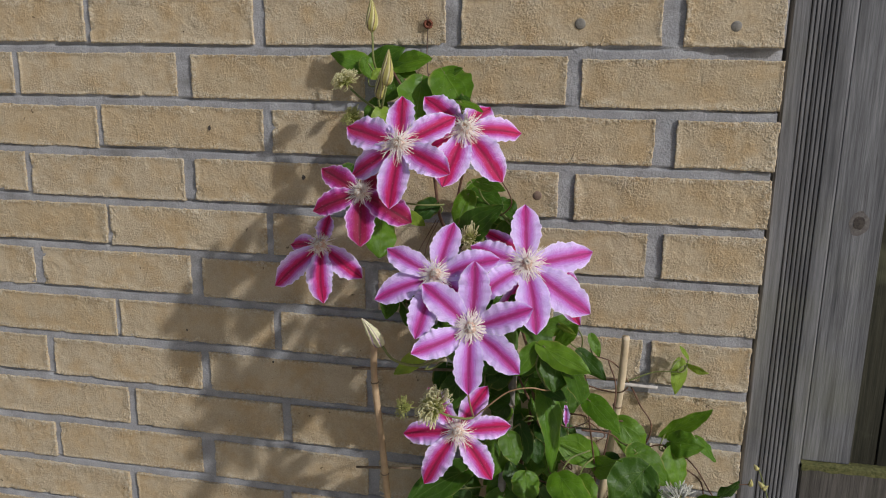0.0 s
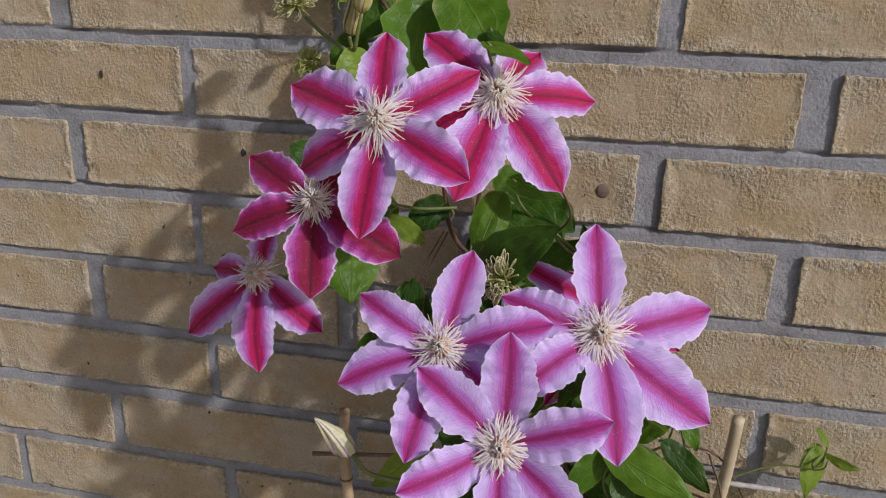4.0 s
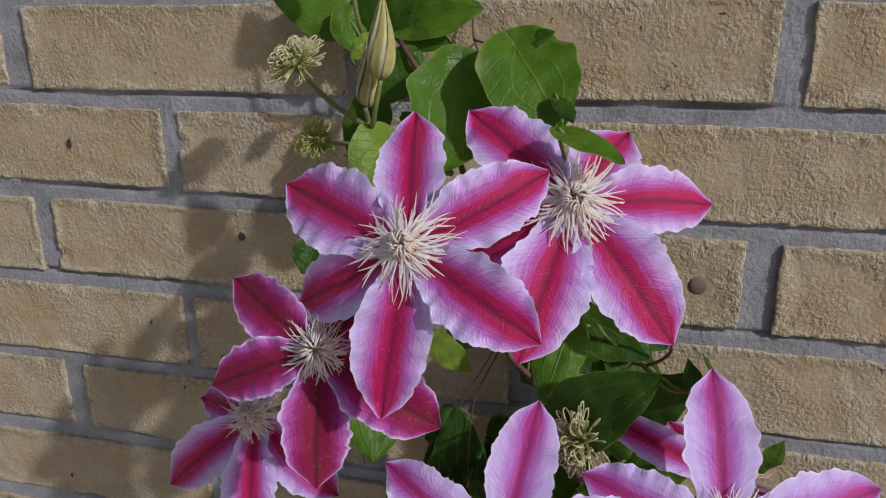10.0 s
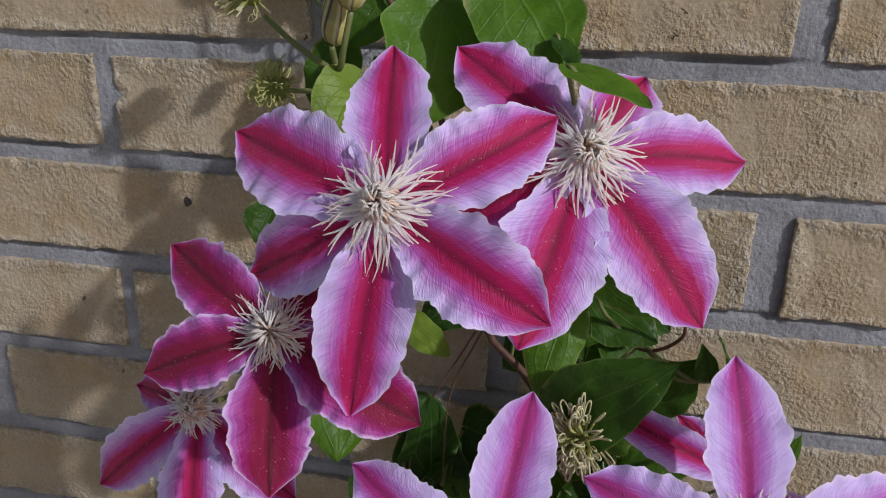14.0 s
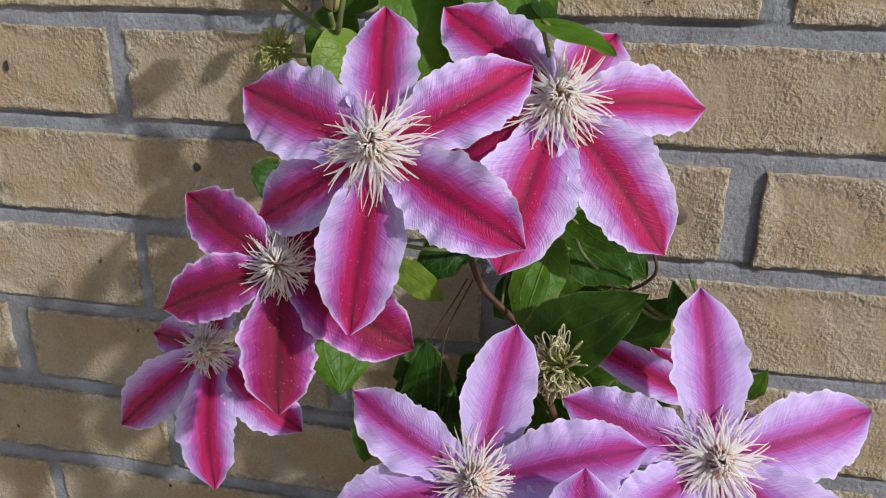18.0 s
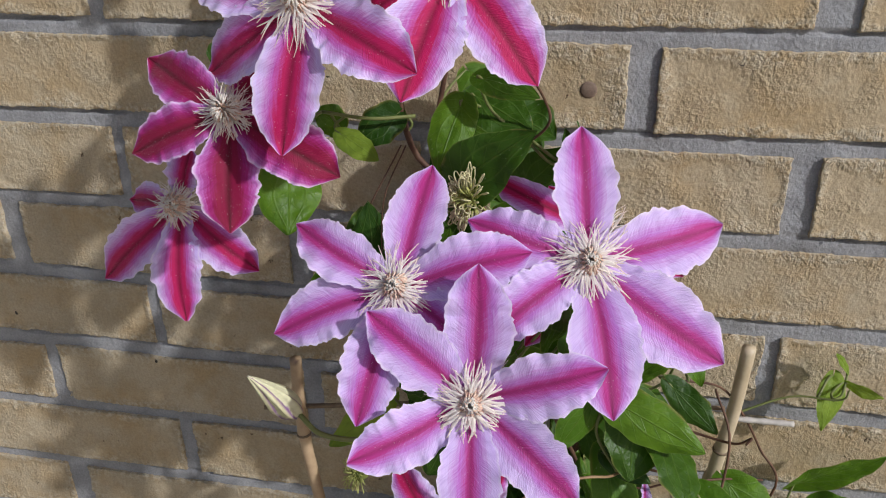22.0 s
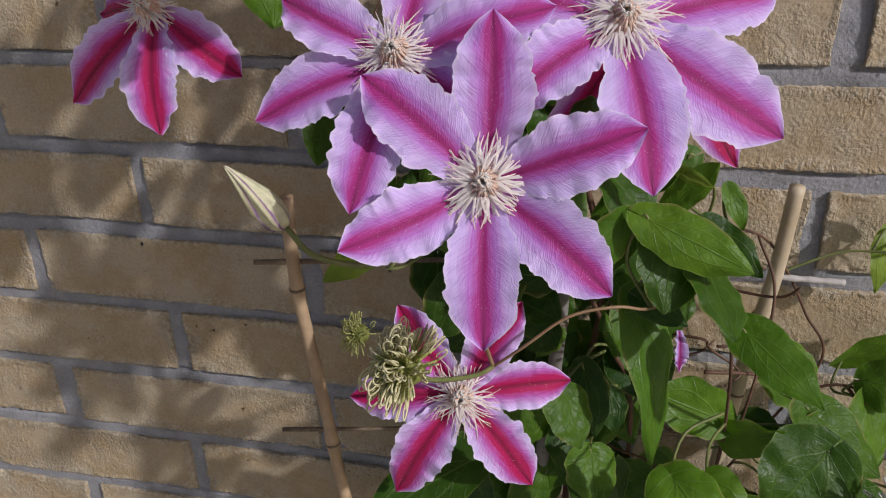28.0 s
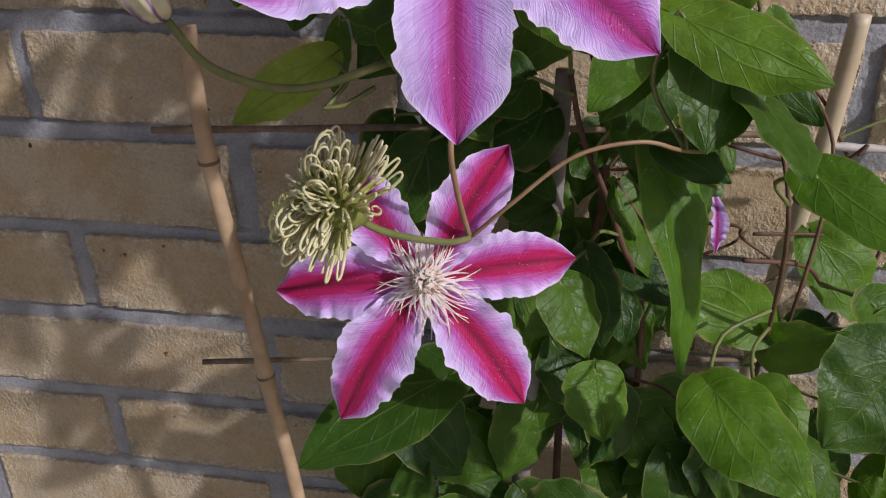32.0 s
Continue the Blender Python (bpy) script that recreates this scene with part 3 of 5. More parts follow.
for row in range(3 - ROWS_UP, 3 + ROWS_DOWN + 2):
    z = TOP_OF_ROW - (row - 3) * COURSE
    ends = list(COURSES.get(row, (0.396, 0.288, 0.268) if row % 2 else (0.396, 0.180, 0.161)))
    while ends[-1] > LEFT + 0.26:
        gap = rng.uniform(0.012, 0.018)
        ends += [ends[-1] - (PITCH - 0.015) + rng.uniform(-0.003, 0.003), 0]
        ends[-1] = ends[-2] - gap
    for k in range(len(ends) // 2):
        x1, x0 = ends[2 * k], ends[2 * k + 1]
        dz, dy, tilt = rng.uniform(-0.0008, 0.0014), rng.uniform(-0.0011, 0.0004), rng.uniform(-0.35, 0.35)
        x0, x1 = x0 - 0.0008, min(x1 + 0.0008, 0.3985)
        m = pose(x0, WALL_Y + dy, z + dz + 0.0006, 0, tilt, 0)
        if 0.62 < z < 1.62 and x0 > -1.15:
            ob = new("brick", brick_mesh(x1 - x0, 0.0538 + rng.uniform(-0.0008, 0.0008), 1000 + 40 * row + k))
            ob.parent = wall
            ob.matrix_basis = Matrix.Translation(-WHERE[wall]) @ m
        elif z > 0.06:
            tmp = bmesh.new()
            box(tmp, (0, 0, -0.0525), (x1 - x0, 0.05, 0), 0.002)
            tmp.transform(m)
            spare = bpy.data.meshes.new("spare")
            tmp.to_mesh(spare)
            tmp.free()
            far_bricks.from_mesh(spare)
            bpy.data.meshes.remove(spare)
rest = solid("outer_bricks", far_bricks, BRICK, (-0.6, WALL_Y, 0.3), wall, smooth=False)
rest["kind"] = "stuff"

# grooved post beside the brick, the fence behind it
post = thing("grooved_post", (0.437, 1.06, 0), "weathered grey timber post with narrow vertical grooves beside the wall", "post")
bm = bmesh.new()
outline = [(0.4035, 1.10), (0.4035, 1.031), (0.406, 1.029)]
gx0, gx1, ng = 0.423, 0.4575, 7
for k in range(ng):
    a, w = gx0 + (gx1 - gx0) * k / ng, (gx1 - gx0) / ng
    outline += [(a, 1.0293), (a + 0.05 * w, 1.0322), (a + 0.22 * w, 1.0322), (a + 0.27 * w, 1.0292), (a + 0.40 * w, 1.0288), (a + 0.68 * w, 1.0287), (a + 0.92 * w, 1.0288)]
outline += [(0.4695, 1.029), (0.472, 1.031), (0.472, 1.10)]
low = [bm.verts.new((x, y, 0)) for x, y in outline]
levels = [low]
for q in range(1, 17):
    z = 2.3 * q / 16
    levels.append([bm.verts.new((x + 0.0006 * noise.noise(Vector((x * 30, 1, z * 6))), y + 0.0008 * noise.noise(Vector((x * 20, 7, z * 5))), z)) for x, y in outline])
for a, b in zip(levels, levels[1:]):
    for k in range(len(a)):
        q = (k + 1) % len(a)
        bm.faces.new((a[k], a[q], b[q], b[k]))
bm.faces.new(levels[-1])
solid("grooved_board", bm, GREY_WOOD, (0.437, 1.06, 0), post, smooth=False)

fence = thing("timber_fence", (0.75, 1.1, 0), "weathered grey-brown timber fence of upright boards with a mossy rail", "fence")
xs = [0.4735, 0.531, 0.60, 0.68, 0.79, 0.90, 1.01, 1.12]
for k, (a, b) in enumerate(zip(xs, xs[1:])):
    bm = bmesh.new()
    y = 1.036 if k == 0 else 1.15
    box(bm, (0.41 if k == 1 else a, y, 0.905 if k == 0 else 0.03), (b - 0.0015, y + 0.02, 2.2), 0.0012)
    solid("board", bm, GREY_WOOD if k == 0 else SHADED_MOSSY_WOOD, ((a + b) / 2, y, 0.9), fence, "" if k == 0 else "recessed board green with algae, its colour darkened for shade", smooth=False)
bm = bmesh.new()
box(bm, (0.4725, 1.0275, 0.77), (1.12, 1.046, 0.901), 0.002)
solid("rail", bm, SHADED_FENCE_WOOD, (0.75, 1.05, 0.84), fence, "horizontal board with a mossy top edge", smooth=False)
bm = bmesh.new()
line = [[], [], [], []]
for k in range(131):
    x = 0.4728 + 0.005 * k
    lump = noise.noise(Vector((x * 60, 1, 3))) + 0.6 * noise.noise(Vector((x * 190, 4, 3)))
    for q, (y, z) in enumerate(((1.046, 0.9035), (1.034, 0.9055 + 0.0012 * lump), (1.0268, 0.9035 + 0.001 * lump), (1.0268 - 0.0003 * lump, 0.8965 - 0.0022 * lump))):
        line[q].append(Vector((x, y, z)))
sheet(bm, line, [[(0, 0)] * 131] * 4)
solid("moss_edge", bm, MOSS, (0.75, 1.05, 0.913), fence, "thin green moss on the rail", smooth=False)


def knot(x, z, y, r):
    bm = bmesh.new()
    for q, (size, depth, index) in enumerate(((1.0, 0.0, 0), (0.55, 0.0006, 1))):
        off = Vector((x * 50, q, z * 50))
        ring = []
        for a in range(20):
            w = a * math.pi / 10
            k = r * size * (1 + 0.28 * noise.noise(off + Vector((math.cos(w), math.sin(w), 0)) * 1.6))
            ring.append(bm.verts.new((x + 0.85 * k * math.cos(w), y - depth, z + 1.1 * k * math.sin(w))))
        mid = bm.verts.new((x, y - depth - 0.0004, z))
        for a in range(20):
            bm.faces.new((ring[a], mid, ring[(a + 1) % 20])).material_index = index
    solid("knot", bm, [KNOT_RIM, KNOT_HEART], (x, y, z), fence, "dark knot in the wood")


knot(0.502, 1.207, 1.0358, 0.0135)
knot(0.509, 0.838, 1.0218, 0.0125)
knot(0.5255, 1.335, 1.0358, 0.011)

# unseen ground, added pale so that it fills the wall's shadows
ground = bmesh.new()
grid = [[ground.verts.new((-400 + 800 * i / 20, -400 + 800 * j / 20, 0)) for i in range(21)] for j in range(21)]
for j in range(20):
    for i in range(20):
        ground.faces.new((grid[j][i], grid[j][i + 1], grid[j + 1][i + 1], grid[j + 1][i]))
tagged(solid("ground", ground, BOUNCE_GROUND, (0, 0, 0)), "unseen ground before the house, made pale and warm to bounce light", "ground", kind="structure")
bm = bmesh.new()
gn = 24
grid = [[bm.verts.new((-0.5 + 1.0 * i / gn, 0.62 + 0.375 * j / gn, 0.015 + 0.022 * math.sin(math.pi * i / gn) * math.sin(math.pi * min(1, j / gn + 0.3)) + 0.006 * noise.noise(Vector((i * 0.6, j * 0.6, 0))))) for i in range(gn + 1)] for j in range(gn + 1)]
for j in range(gn):
    for i in range(gn):
        bm.faces.new((grid[j][i], grid[j][i + 1], grid[j + 1][i + 1], grid[j + 1][i]))
tagged(solid("soil_bed", bm, EARTH, (0, 0.8, 0)), "dark soil at the foot of the wall", "soil", kind="structure")

# ---- wall hardware ----


def pit(x, z, r):
    bm = bmesh.new()
    ring = []
    for a in range(12):
        w = a * math.pi / 6
        k = 0.75 * r * (1 + 0.45 * noise.noise(Vector((math.cos(w) + x * 90, math.sin(w), z * 90))))
        ring.append(bm.verts.new((x + k * math.cos(w), WALL_Y - 0.0014, z + 1.5 * k * math.sin(w))))
    mid = bm.verts.new((x, WALL_Y - 0.0008, z))
    for a in range(12):
        bm.faces.new((ring[a], mid, ring[(a + 1) % 12]))
    solid("pit", bm, KNOT_HEART, (x, WALL_Y, z), wall, "dark pit in a brick face")


pit(-0.285, 1.296, 0.0026)
pit(-0.159, 1.238, 0.0030)
pit(0.227, 1.249, 0.0030)
pit(-0.21, 0.985, 0.0016)
pit(0.31, 1.455, 0.0020)
pit(-0.335, 1.02, 0.0015)
pit(0.30, 1.135, 0.0014)


def plug(x, z, r, material, label):
    bm = bmesh.new()
    tube(bm, [Vector((x, WALL_Y + 0.008, z)), Vector((x, WALL_Y - 0.0012, z)), Vector((x, WALL_Y - 0.002, z))], lambda t: r * (1 if t < 0.6 else 0.75), 12)
    tagged(solid("wall_plug", bm, material, (x, WALL_Y, z)), label, "wall plug", "plugs in the wall")


plug(0.176, 1.425, 0.0062, PLUG, "round grey plug filling a drilled hole in a brick")
plug(0.343, 1.423, 0.0062, PLUG, "round grey plug filling a drilled hole near the wall corner")
plug(0.136, 1.228, 0.0056, BROWN_PLUG, "round brown plug filling a drilled hole in a brick")

hook = thing("screw_eye", (0.001, WALL_Y, 1.425), "rusty screw eye set in a brick", "screw eye")
bm = bmesh.new()
tube(bm, [Vector((0.001, 1.004, 1.425)), Vector((0.001, 0.9975, 1.425))], 0.0028, 8)
tube(bm, [Vector((0.001, 1.0, 1.425)), Vector((0.001, 0.9985, 1.425))], 0.0036, 10)
solid("shank", bm, RUST, (0.001, WALL_Y, 1.425), hook)
bm = bmesh.new()
ring = [Vector((0.001 + 0.0040 * math.cos(a * math.pi / 9), 0.9972 + 0.001 * math.cos(a * math.pi / 9), 1.4245 + 0.0040 * math.sin(a * math.pi / 9))) for a in range(19)]
tube(bm, ring, 0.0017, 6)
solid("eye", bm, RUST, (0.001, 0.989, 1.425), hook)
bm = bmesh.new()
tube(bm, smooth_line([(0.001, 0.996, 1.419), (0.0, 0.9965, 1.395), (0.0025, 0.990, 1.372), (0.005, 0.984, 1.366), (0.012, 0.978, 1.352), (0.016, 0.962, 1.335)]), 0.0007, 5)
tube(bm, smooth_line([(0.005, 0.984, 1.366), (-0.006, 0.975, 1.357), (-0.008, 0.96, 1.345)]), 0.0007, 5)
tube(bm, smooth_line([(0.004, 0.985, 1.368), (0.014, 0.982, 1.365), (0.022, 0.97, 1.358)]), 0.0007, 5)
for dx, dz in ((-0.005, 0.0085), (0.0045, 0.0095), (-0.0015, 0.0080)):
    tube(bm, smooth_line([(0.001, 0.9955, 1.4275), (0.001 + 0.4 * dx, 0.9945, 1.4275 + 0.6 * dz), (0.001 + dx, 0.9955, 1.4275 + dz)]), 0.0004, 5)
tagged(solid("tie_wire", bm, WIRE, (0.001, 0.986, 1.39)), "thin dark wire hanging from the screw eye", "wire")

# ---- bamboo trellis ----
trellis = thing("bamboo_trellis", (0.1, 0.9, 0), "dry bamboo cane trellis standing before the wall", "trellis")


def cane(points, r, nodes, material, name="cane"):
    line = smooth_line(points, 14)
    n = len(line)
    bm = bmesh.new()

    def radius(t):
        bulge = sum(math.exp(-(((t - q) / 0.006) ** 2)) for q in nodes)
        return r * (1 - 0.12 * (1 - t)) * (1 + 0.17 * bulge)

    tube(bm, line, radius, 12)
    o = solid(name, bm, material, line[0], trellis)
    for q in nodes:
        p = line[round(q * (n - 1))]
        d = (line[min(n - 1, round(q * (n - 1)) + 1)] - line[max(0, round(q * (n - 1)) - 1)]).normalized()
        bm = bmesh.new()
        tube(bm, [p - 0.0008 * d, p + 0.0008 * d], r * 1.15, 12)
        solid("node", bm, DARK_NODE, p, o)


cane([(-0.032, 0.882, 1.080), (-0.033, 0.886, 1.02), (-0.0235, 0.895, 0.90), (-0.012, 0.905, 0.70), (0.0, 0.92, 0.0)], 0.0043, [0.25, 0.5, 0.68, 0.85], OLD_BAMBOO)
cane([(0.248, 0.948, 1.078), (0.2465, 0.955, 1.02), (0.2425, 0.963, 0.967), (0.232, 0.965, 0.85), (0.17, 0.955, 0.0)], 0.0050, [0.42, 0.7, 0.88], BAMBOO)
cane([(0.1225, 0.932, 1.055), (0.1215, 0.932, 1.03), (0.119, 0.93, 0.96), (0.11, 0.93, 0.80), (0.085, 0.935, 0.0)], 0.0050, [0.43, 0.65, 0.85], SHADED_GREY_CANE)


def crosspiece(a, b, r, material, bow=1.0):
    bm = bmesh.new()
    line = smooth_line([a, Vector(a).lerp(Vector(b), 0.5) + bow * Vector((0, 0.003, 0.002)), b], 8)
    tube(bm, line, lambda t: r * (1 + 0.1 * math.sin(t * 25)), 8)
    solid("crosspiece", bm, material, a, trellis)


crosspiece((-0.063, 0.894, 1.031), (0.243, 0.966, 1.018), 0.0017, DARK_NODE)
crosspiece((0.243, 0.957, 1.0165), (0.288, 0.962, 1.0135), 0.0021, GREY_CANE, 0.0)
crosspiece((-0.063, 0.904, 0.8985), (0.262, 0.972, 0.885), 0.0015, DARK_NODE)

# ---- clematis ----
clematis = thing("clematis", (0.10, 0.90, 0.03), "climbing clematis with large pink and crimson striped flowers on the wall", "climbing plant")
STEMS = []


def stem(points, r0, r1, material, name="stem"):
    line = smooth_line(points)
    STEMS.extend(line)
    bm = bmesh.new()
    tube(bm, line, (r0, r1), 7)
    return solid(name, bm, material, line[0], clematis)


stem([(0.10, 0.93, 0.02), (0.115, 0.945, 0.4), (0.105, 0.95, 0.75), (0.115, 0.95, 0.92), (0.095, 0.955, 1.05), (0.06, 0.952, 1.16), (0.03, 0.95, 1.20), (0.02, 0.945, 1.26), (-0.005, 0.95, 1.33), (-0.03, 0.955, 1.37)], 0.0032, 0.0014, BROWN_STEM)
stem([(0.12, 0.92, 0.02), (0.14, 0.94, 0.5), (0.13, 0.955, 0.85), (0.145, 0.95, 1.0), (0.12, 0.945, 1.1), (0.075, 0.945, 1.165), (0.05, 0.935, 1.21), (0.06, 0.93, 1.28), (0.045, 0.945, 1.33)], 0.0028, 0.0012, BROWN_STEM)
stem([(0.20, 0.92, 0.02), (0.215, 0.93, 0.6), (0.222, 0.912, 0.90), (0.2225, 0.907, 0.925), (0.212, 0.87, 1.009), (0.205, 0.89, 1.05)], 0.0014, 0.0008, BROWN_STEM)
stem([(0.21, 0.93, 0.5), (0.222, 0.915, 0.89), (0.231, 0.905, 0.95), (0.24, 0.92, 1.02), (0.23, 0.94, 1.05)], 0.0011, 0.0008, BROWN_STEM)
stem([(0.16, 0.94, 0.6), (0.17, 0.935, 0.9), (0.152, 0.92, 0.98), (0.132, 0.91, 1.03), (0.125, 0.90, 1.06)], 0.0018, 0.0012, BROWN_STEM)
stem([(0.20, 0.95, 0.80), (0.26, 0.965, 0.90), (0.285, 0.962, 0.959), (0.27, 0.962, 0.99), (0.256, 0.96, 1.016), (0.235, 0.95, 1.045), (0.20, 0.93, 1.06)], 0.0010, 0.0008, BROWN_STEM)
stem([(0.27, 0.962, 0.93), (0.30, 0.955, 0.945), (0.333, 0.95, 0.928), (0.36, 0.945, 0.89), (0.39, 0.935, 0.85), (0.40, 0.93, 0.80)], 0.0010, 0.0008, BROWN_STEM)
stem([(0.30, 0.955, 0.945), (0.318, 0.953, 0.925), (0.345, 0.95, 0.905), (0.35, 0.948, 0.87)], 0.0012, 0.0008, BROWN_STEM)
stem([(0.215, 0.93, 0.98), (0.25, 0.945, 0.975), (0.275, 0.96, 0.965)], 0.0009, 0.0007, BROWN_STEM)
stem([(0.25, 0.965, 1.015), (0.285, 0.97, 1.03), (0.313, 0.962, 1.036), (0.317, 0.96, 1.046)], 0.0009, 0.0006, GREEN_STEM)
stem([(0.205, 0.90, 0.98), (0.235, 0.915, 0.972), (0.25, 0.93, 0.955)], 0.0012, 0.0009, BROWN_STEM)
stem([(0.0919, 0.834, 1.0133), (0.107, 0.828, 1.03), (0.128, 0.832, 1.047), (0.150, 0.8385, 1.051), (0.165, 0.85, 1.045), (0.18, 0.88, 1.035)], 0.0008, 0.0008, TAN_STEM)
stem([(0.0919, 0.834, 1.0133), (0.0885, 0.825, 1.035), (0.087, 0.822, 1.055), (0.09, 0.84, 1.08), (0.10, 0.88, 1.09)], 0.0011, 0.0010, TAN_STEM)
stem([(0.0919, 0.834, 1.0133), (0.086, 0.815, 1.020), (0.073, 0.785, 1.036), (0.064, 0.772, 1.048)], 0.0013, 0.0012, GREEN_STEM)
stem([(-0.002, 0.811, 1.0935), (0.010, 0.816, 1.077), (0.035, 0.832, 1.068), (0.07, 0.865, 1.075), (0.10, 0.92, 1.07)], 0.0014, 0.0018, GREEN_STEM)
stem([(0.052, 0.86, 1.062), (0.042, 0.852, 1.057), (0.034, 0.85, 1.056)], 0.0010, 0.0008, GREEN_STEM)
stem([(-0.052, 0.948, 1.413), (-0.0505, 0.950, 1.379), (-0.045, 0.975, 1.35), (-0.03, 0.96, 1.34)], 0.0012, 0.0015, GREEN_STEM)
stem([(-0.022, 0.90, 1.355), (-0.028, 0.905, 1.335), (-0.033, 0.92, 1.325), (-0.015, 0.94, 1.305), (0.0, 0.95, 1.30)], 0.0013, 0.0018, GREEN_STEM)
stem([(-0.034, 0.91, 1.340), (-0.034, 0.915, 1.332), (-0.033, 0.92, 1.325)], 0.0013, 0.0014, GREEN_STEM)
stem([(-0.072, 0.93, 1.350), (-0.055, 0.925, 1.338), (-0.035, 0.922, 1.327)], 0.0013, 0.0015, GREEN_STEM)
stem([(-0.063, 0.928, 1.318), (-0.045, 0.93, 1.318), (-0.025, 0.935, 1.315)], 0.0012, 0.0014, GREEN_STEM)
stem([(0.027, 0.935, 1.205), (0.0, 0.93, 1.15), (-0.006, 0.925, 1.10)], 0.0005, 0.0004, BROWN_STEM, "tendril")
stem([(0.03, 0.935, 1.205), (0.016, 0.93, 1.17), (0.014, 0.925, 1.12)], 0.0005, 0.0004, BROWN_STEM, "tendril")
stem([(0.108, 0.875, 1.262), (0.115, 0.885, 1.248), (0.118, 0.89, 1.235), (0.108, 0.90, 1.222), (0.095, 0.92, 1.215)], 0.0007, 0.0009, BROWN_STEM, "tendril")
stem([(-0.02, 0.93, 1.225), (0.01, 0.93, 1.222), (0.035, 0.94, 1.222)], 0.0011, 0.0012, GREEN_STEM)
for x, z in ((0.06, 1.08), (0.15, 1.0), (0.19, 0.98), (0.165, 1.03), (0.14, 0.9), (0.2, 1.02), (0.18, 0.92)):
    pts = [(x, 0.94, z)]
    for k in range(4):
        q = pts[-1]
        pts.append((q[0] + rng.uniform(-0.02, 0.025), q[1] + rng.uniform(-0.012, 0.008), q[2] + rng.uniform(-0.025, 0.015)))
    stem(pts, 0.0010, 0.0007, BROWN_STEM, "tendril")


def petal(parent, base, along, across, out, length, width, lift, material, seed):
    r = random.Random(seed)
    off = Vector((r.uniform(0, 40), r.uniform(0, 40), 0))
    nu, nv = 16, 44
    arch = r.uniform(0.002, 0.006)
    skew = r.uniform(-0.03, 0.03)
    twist = r.uniform(-0.12, 0.12)
    wave = r.uniform(0.5, 1.0)
    grid, uvs = [], []
    for j in range(nv + 1):
        s = j / nv
        half = 0.5 * width * min(1.0, 0.30 + 1.6 * s) ** 0.8 * max(0.0, 1 - s**5.0) ** 0.54
        half = max(half, 0.0004)
        row, uvrow = [], []
        for i in range(nu + 1):
            u = 2 * i / nu - 1
            edge = abs(u) ** 2.2
            frill = noise.noise(off + Vector((s * 13, 2.1 * (u > 0), 0))) * 0.13 + noise.noise(off + Vector((s * 42, 7.7 * (u > 0), 1))) * 0.065
            x = u * half * (1 + frill * edge * min(1, 5 * s)) + skew * length * math.sin(math.pi * s)
            y = 0.004 + (length - 0.004) * s + 0.0026 * max(0.0, (s - 0.975) / 0.025)
            ripple = noise.noise(off + Vector((s * 9, 5 * (u > 0), 4))) * 0.0048 + noise.noise(off + Vector((s * 30, 3 * (u > 0), 8))) * 0.0018
            z = lift * s + arch * 4 * s * (1 - s) + wave * edge * ripple * min(1, 4 * s)
            z += 0.0024 * (abs(u) ** 1.3) * math.sin(math.pi * min(1, s * 1.1)) - 0.0011 * math.exp(-((u / 0.10) ** 2)) - 0.0006 * math.exp(-(((abs(u) - 0.27) / 0.07) ** 2))
            z += twist * x * s
            row.append(base + x * across + y * along + z * out)
            uvrow.append((i / nu, s))
        grid.append(row)
        uvs.append(uvrow)
    bm = bmesh.new()
    sheet(bm, grid, uvs)
    return solid("petal", bm, material, base, parent)


def ribbon(bm, line, up, half, index):
    """A narrow strip with a raised middle along the line."""
    prev = None
    for i, p in enumerate(line):
        d = line[min(i + 1, len(line) - 1)] - line[max(i - 1, 0)]
        side = d.cross(up).normalized()
        w = half(i / (len(line) - 1))
        now = [bm.verts.new(p - w * side), bm.verts.new(p + 0.5 * w * up), bm.verts.new(p + w * side)]
        if prev:
            for k in (0, 1):
                bm.faces.new((prev[k], prev[k + 1], now[k + 1], now[k])).material_index = index
        prev = now


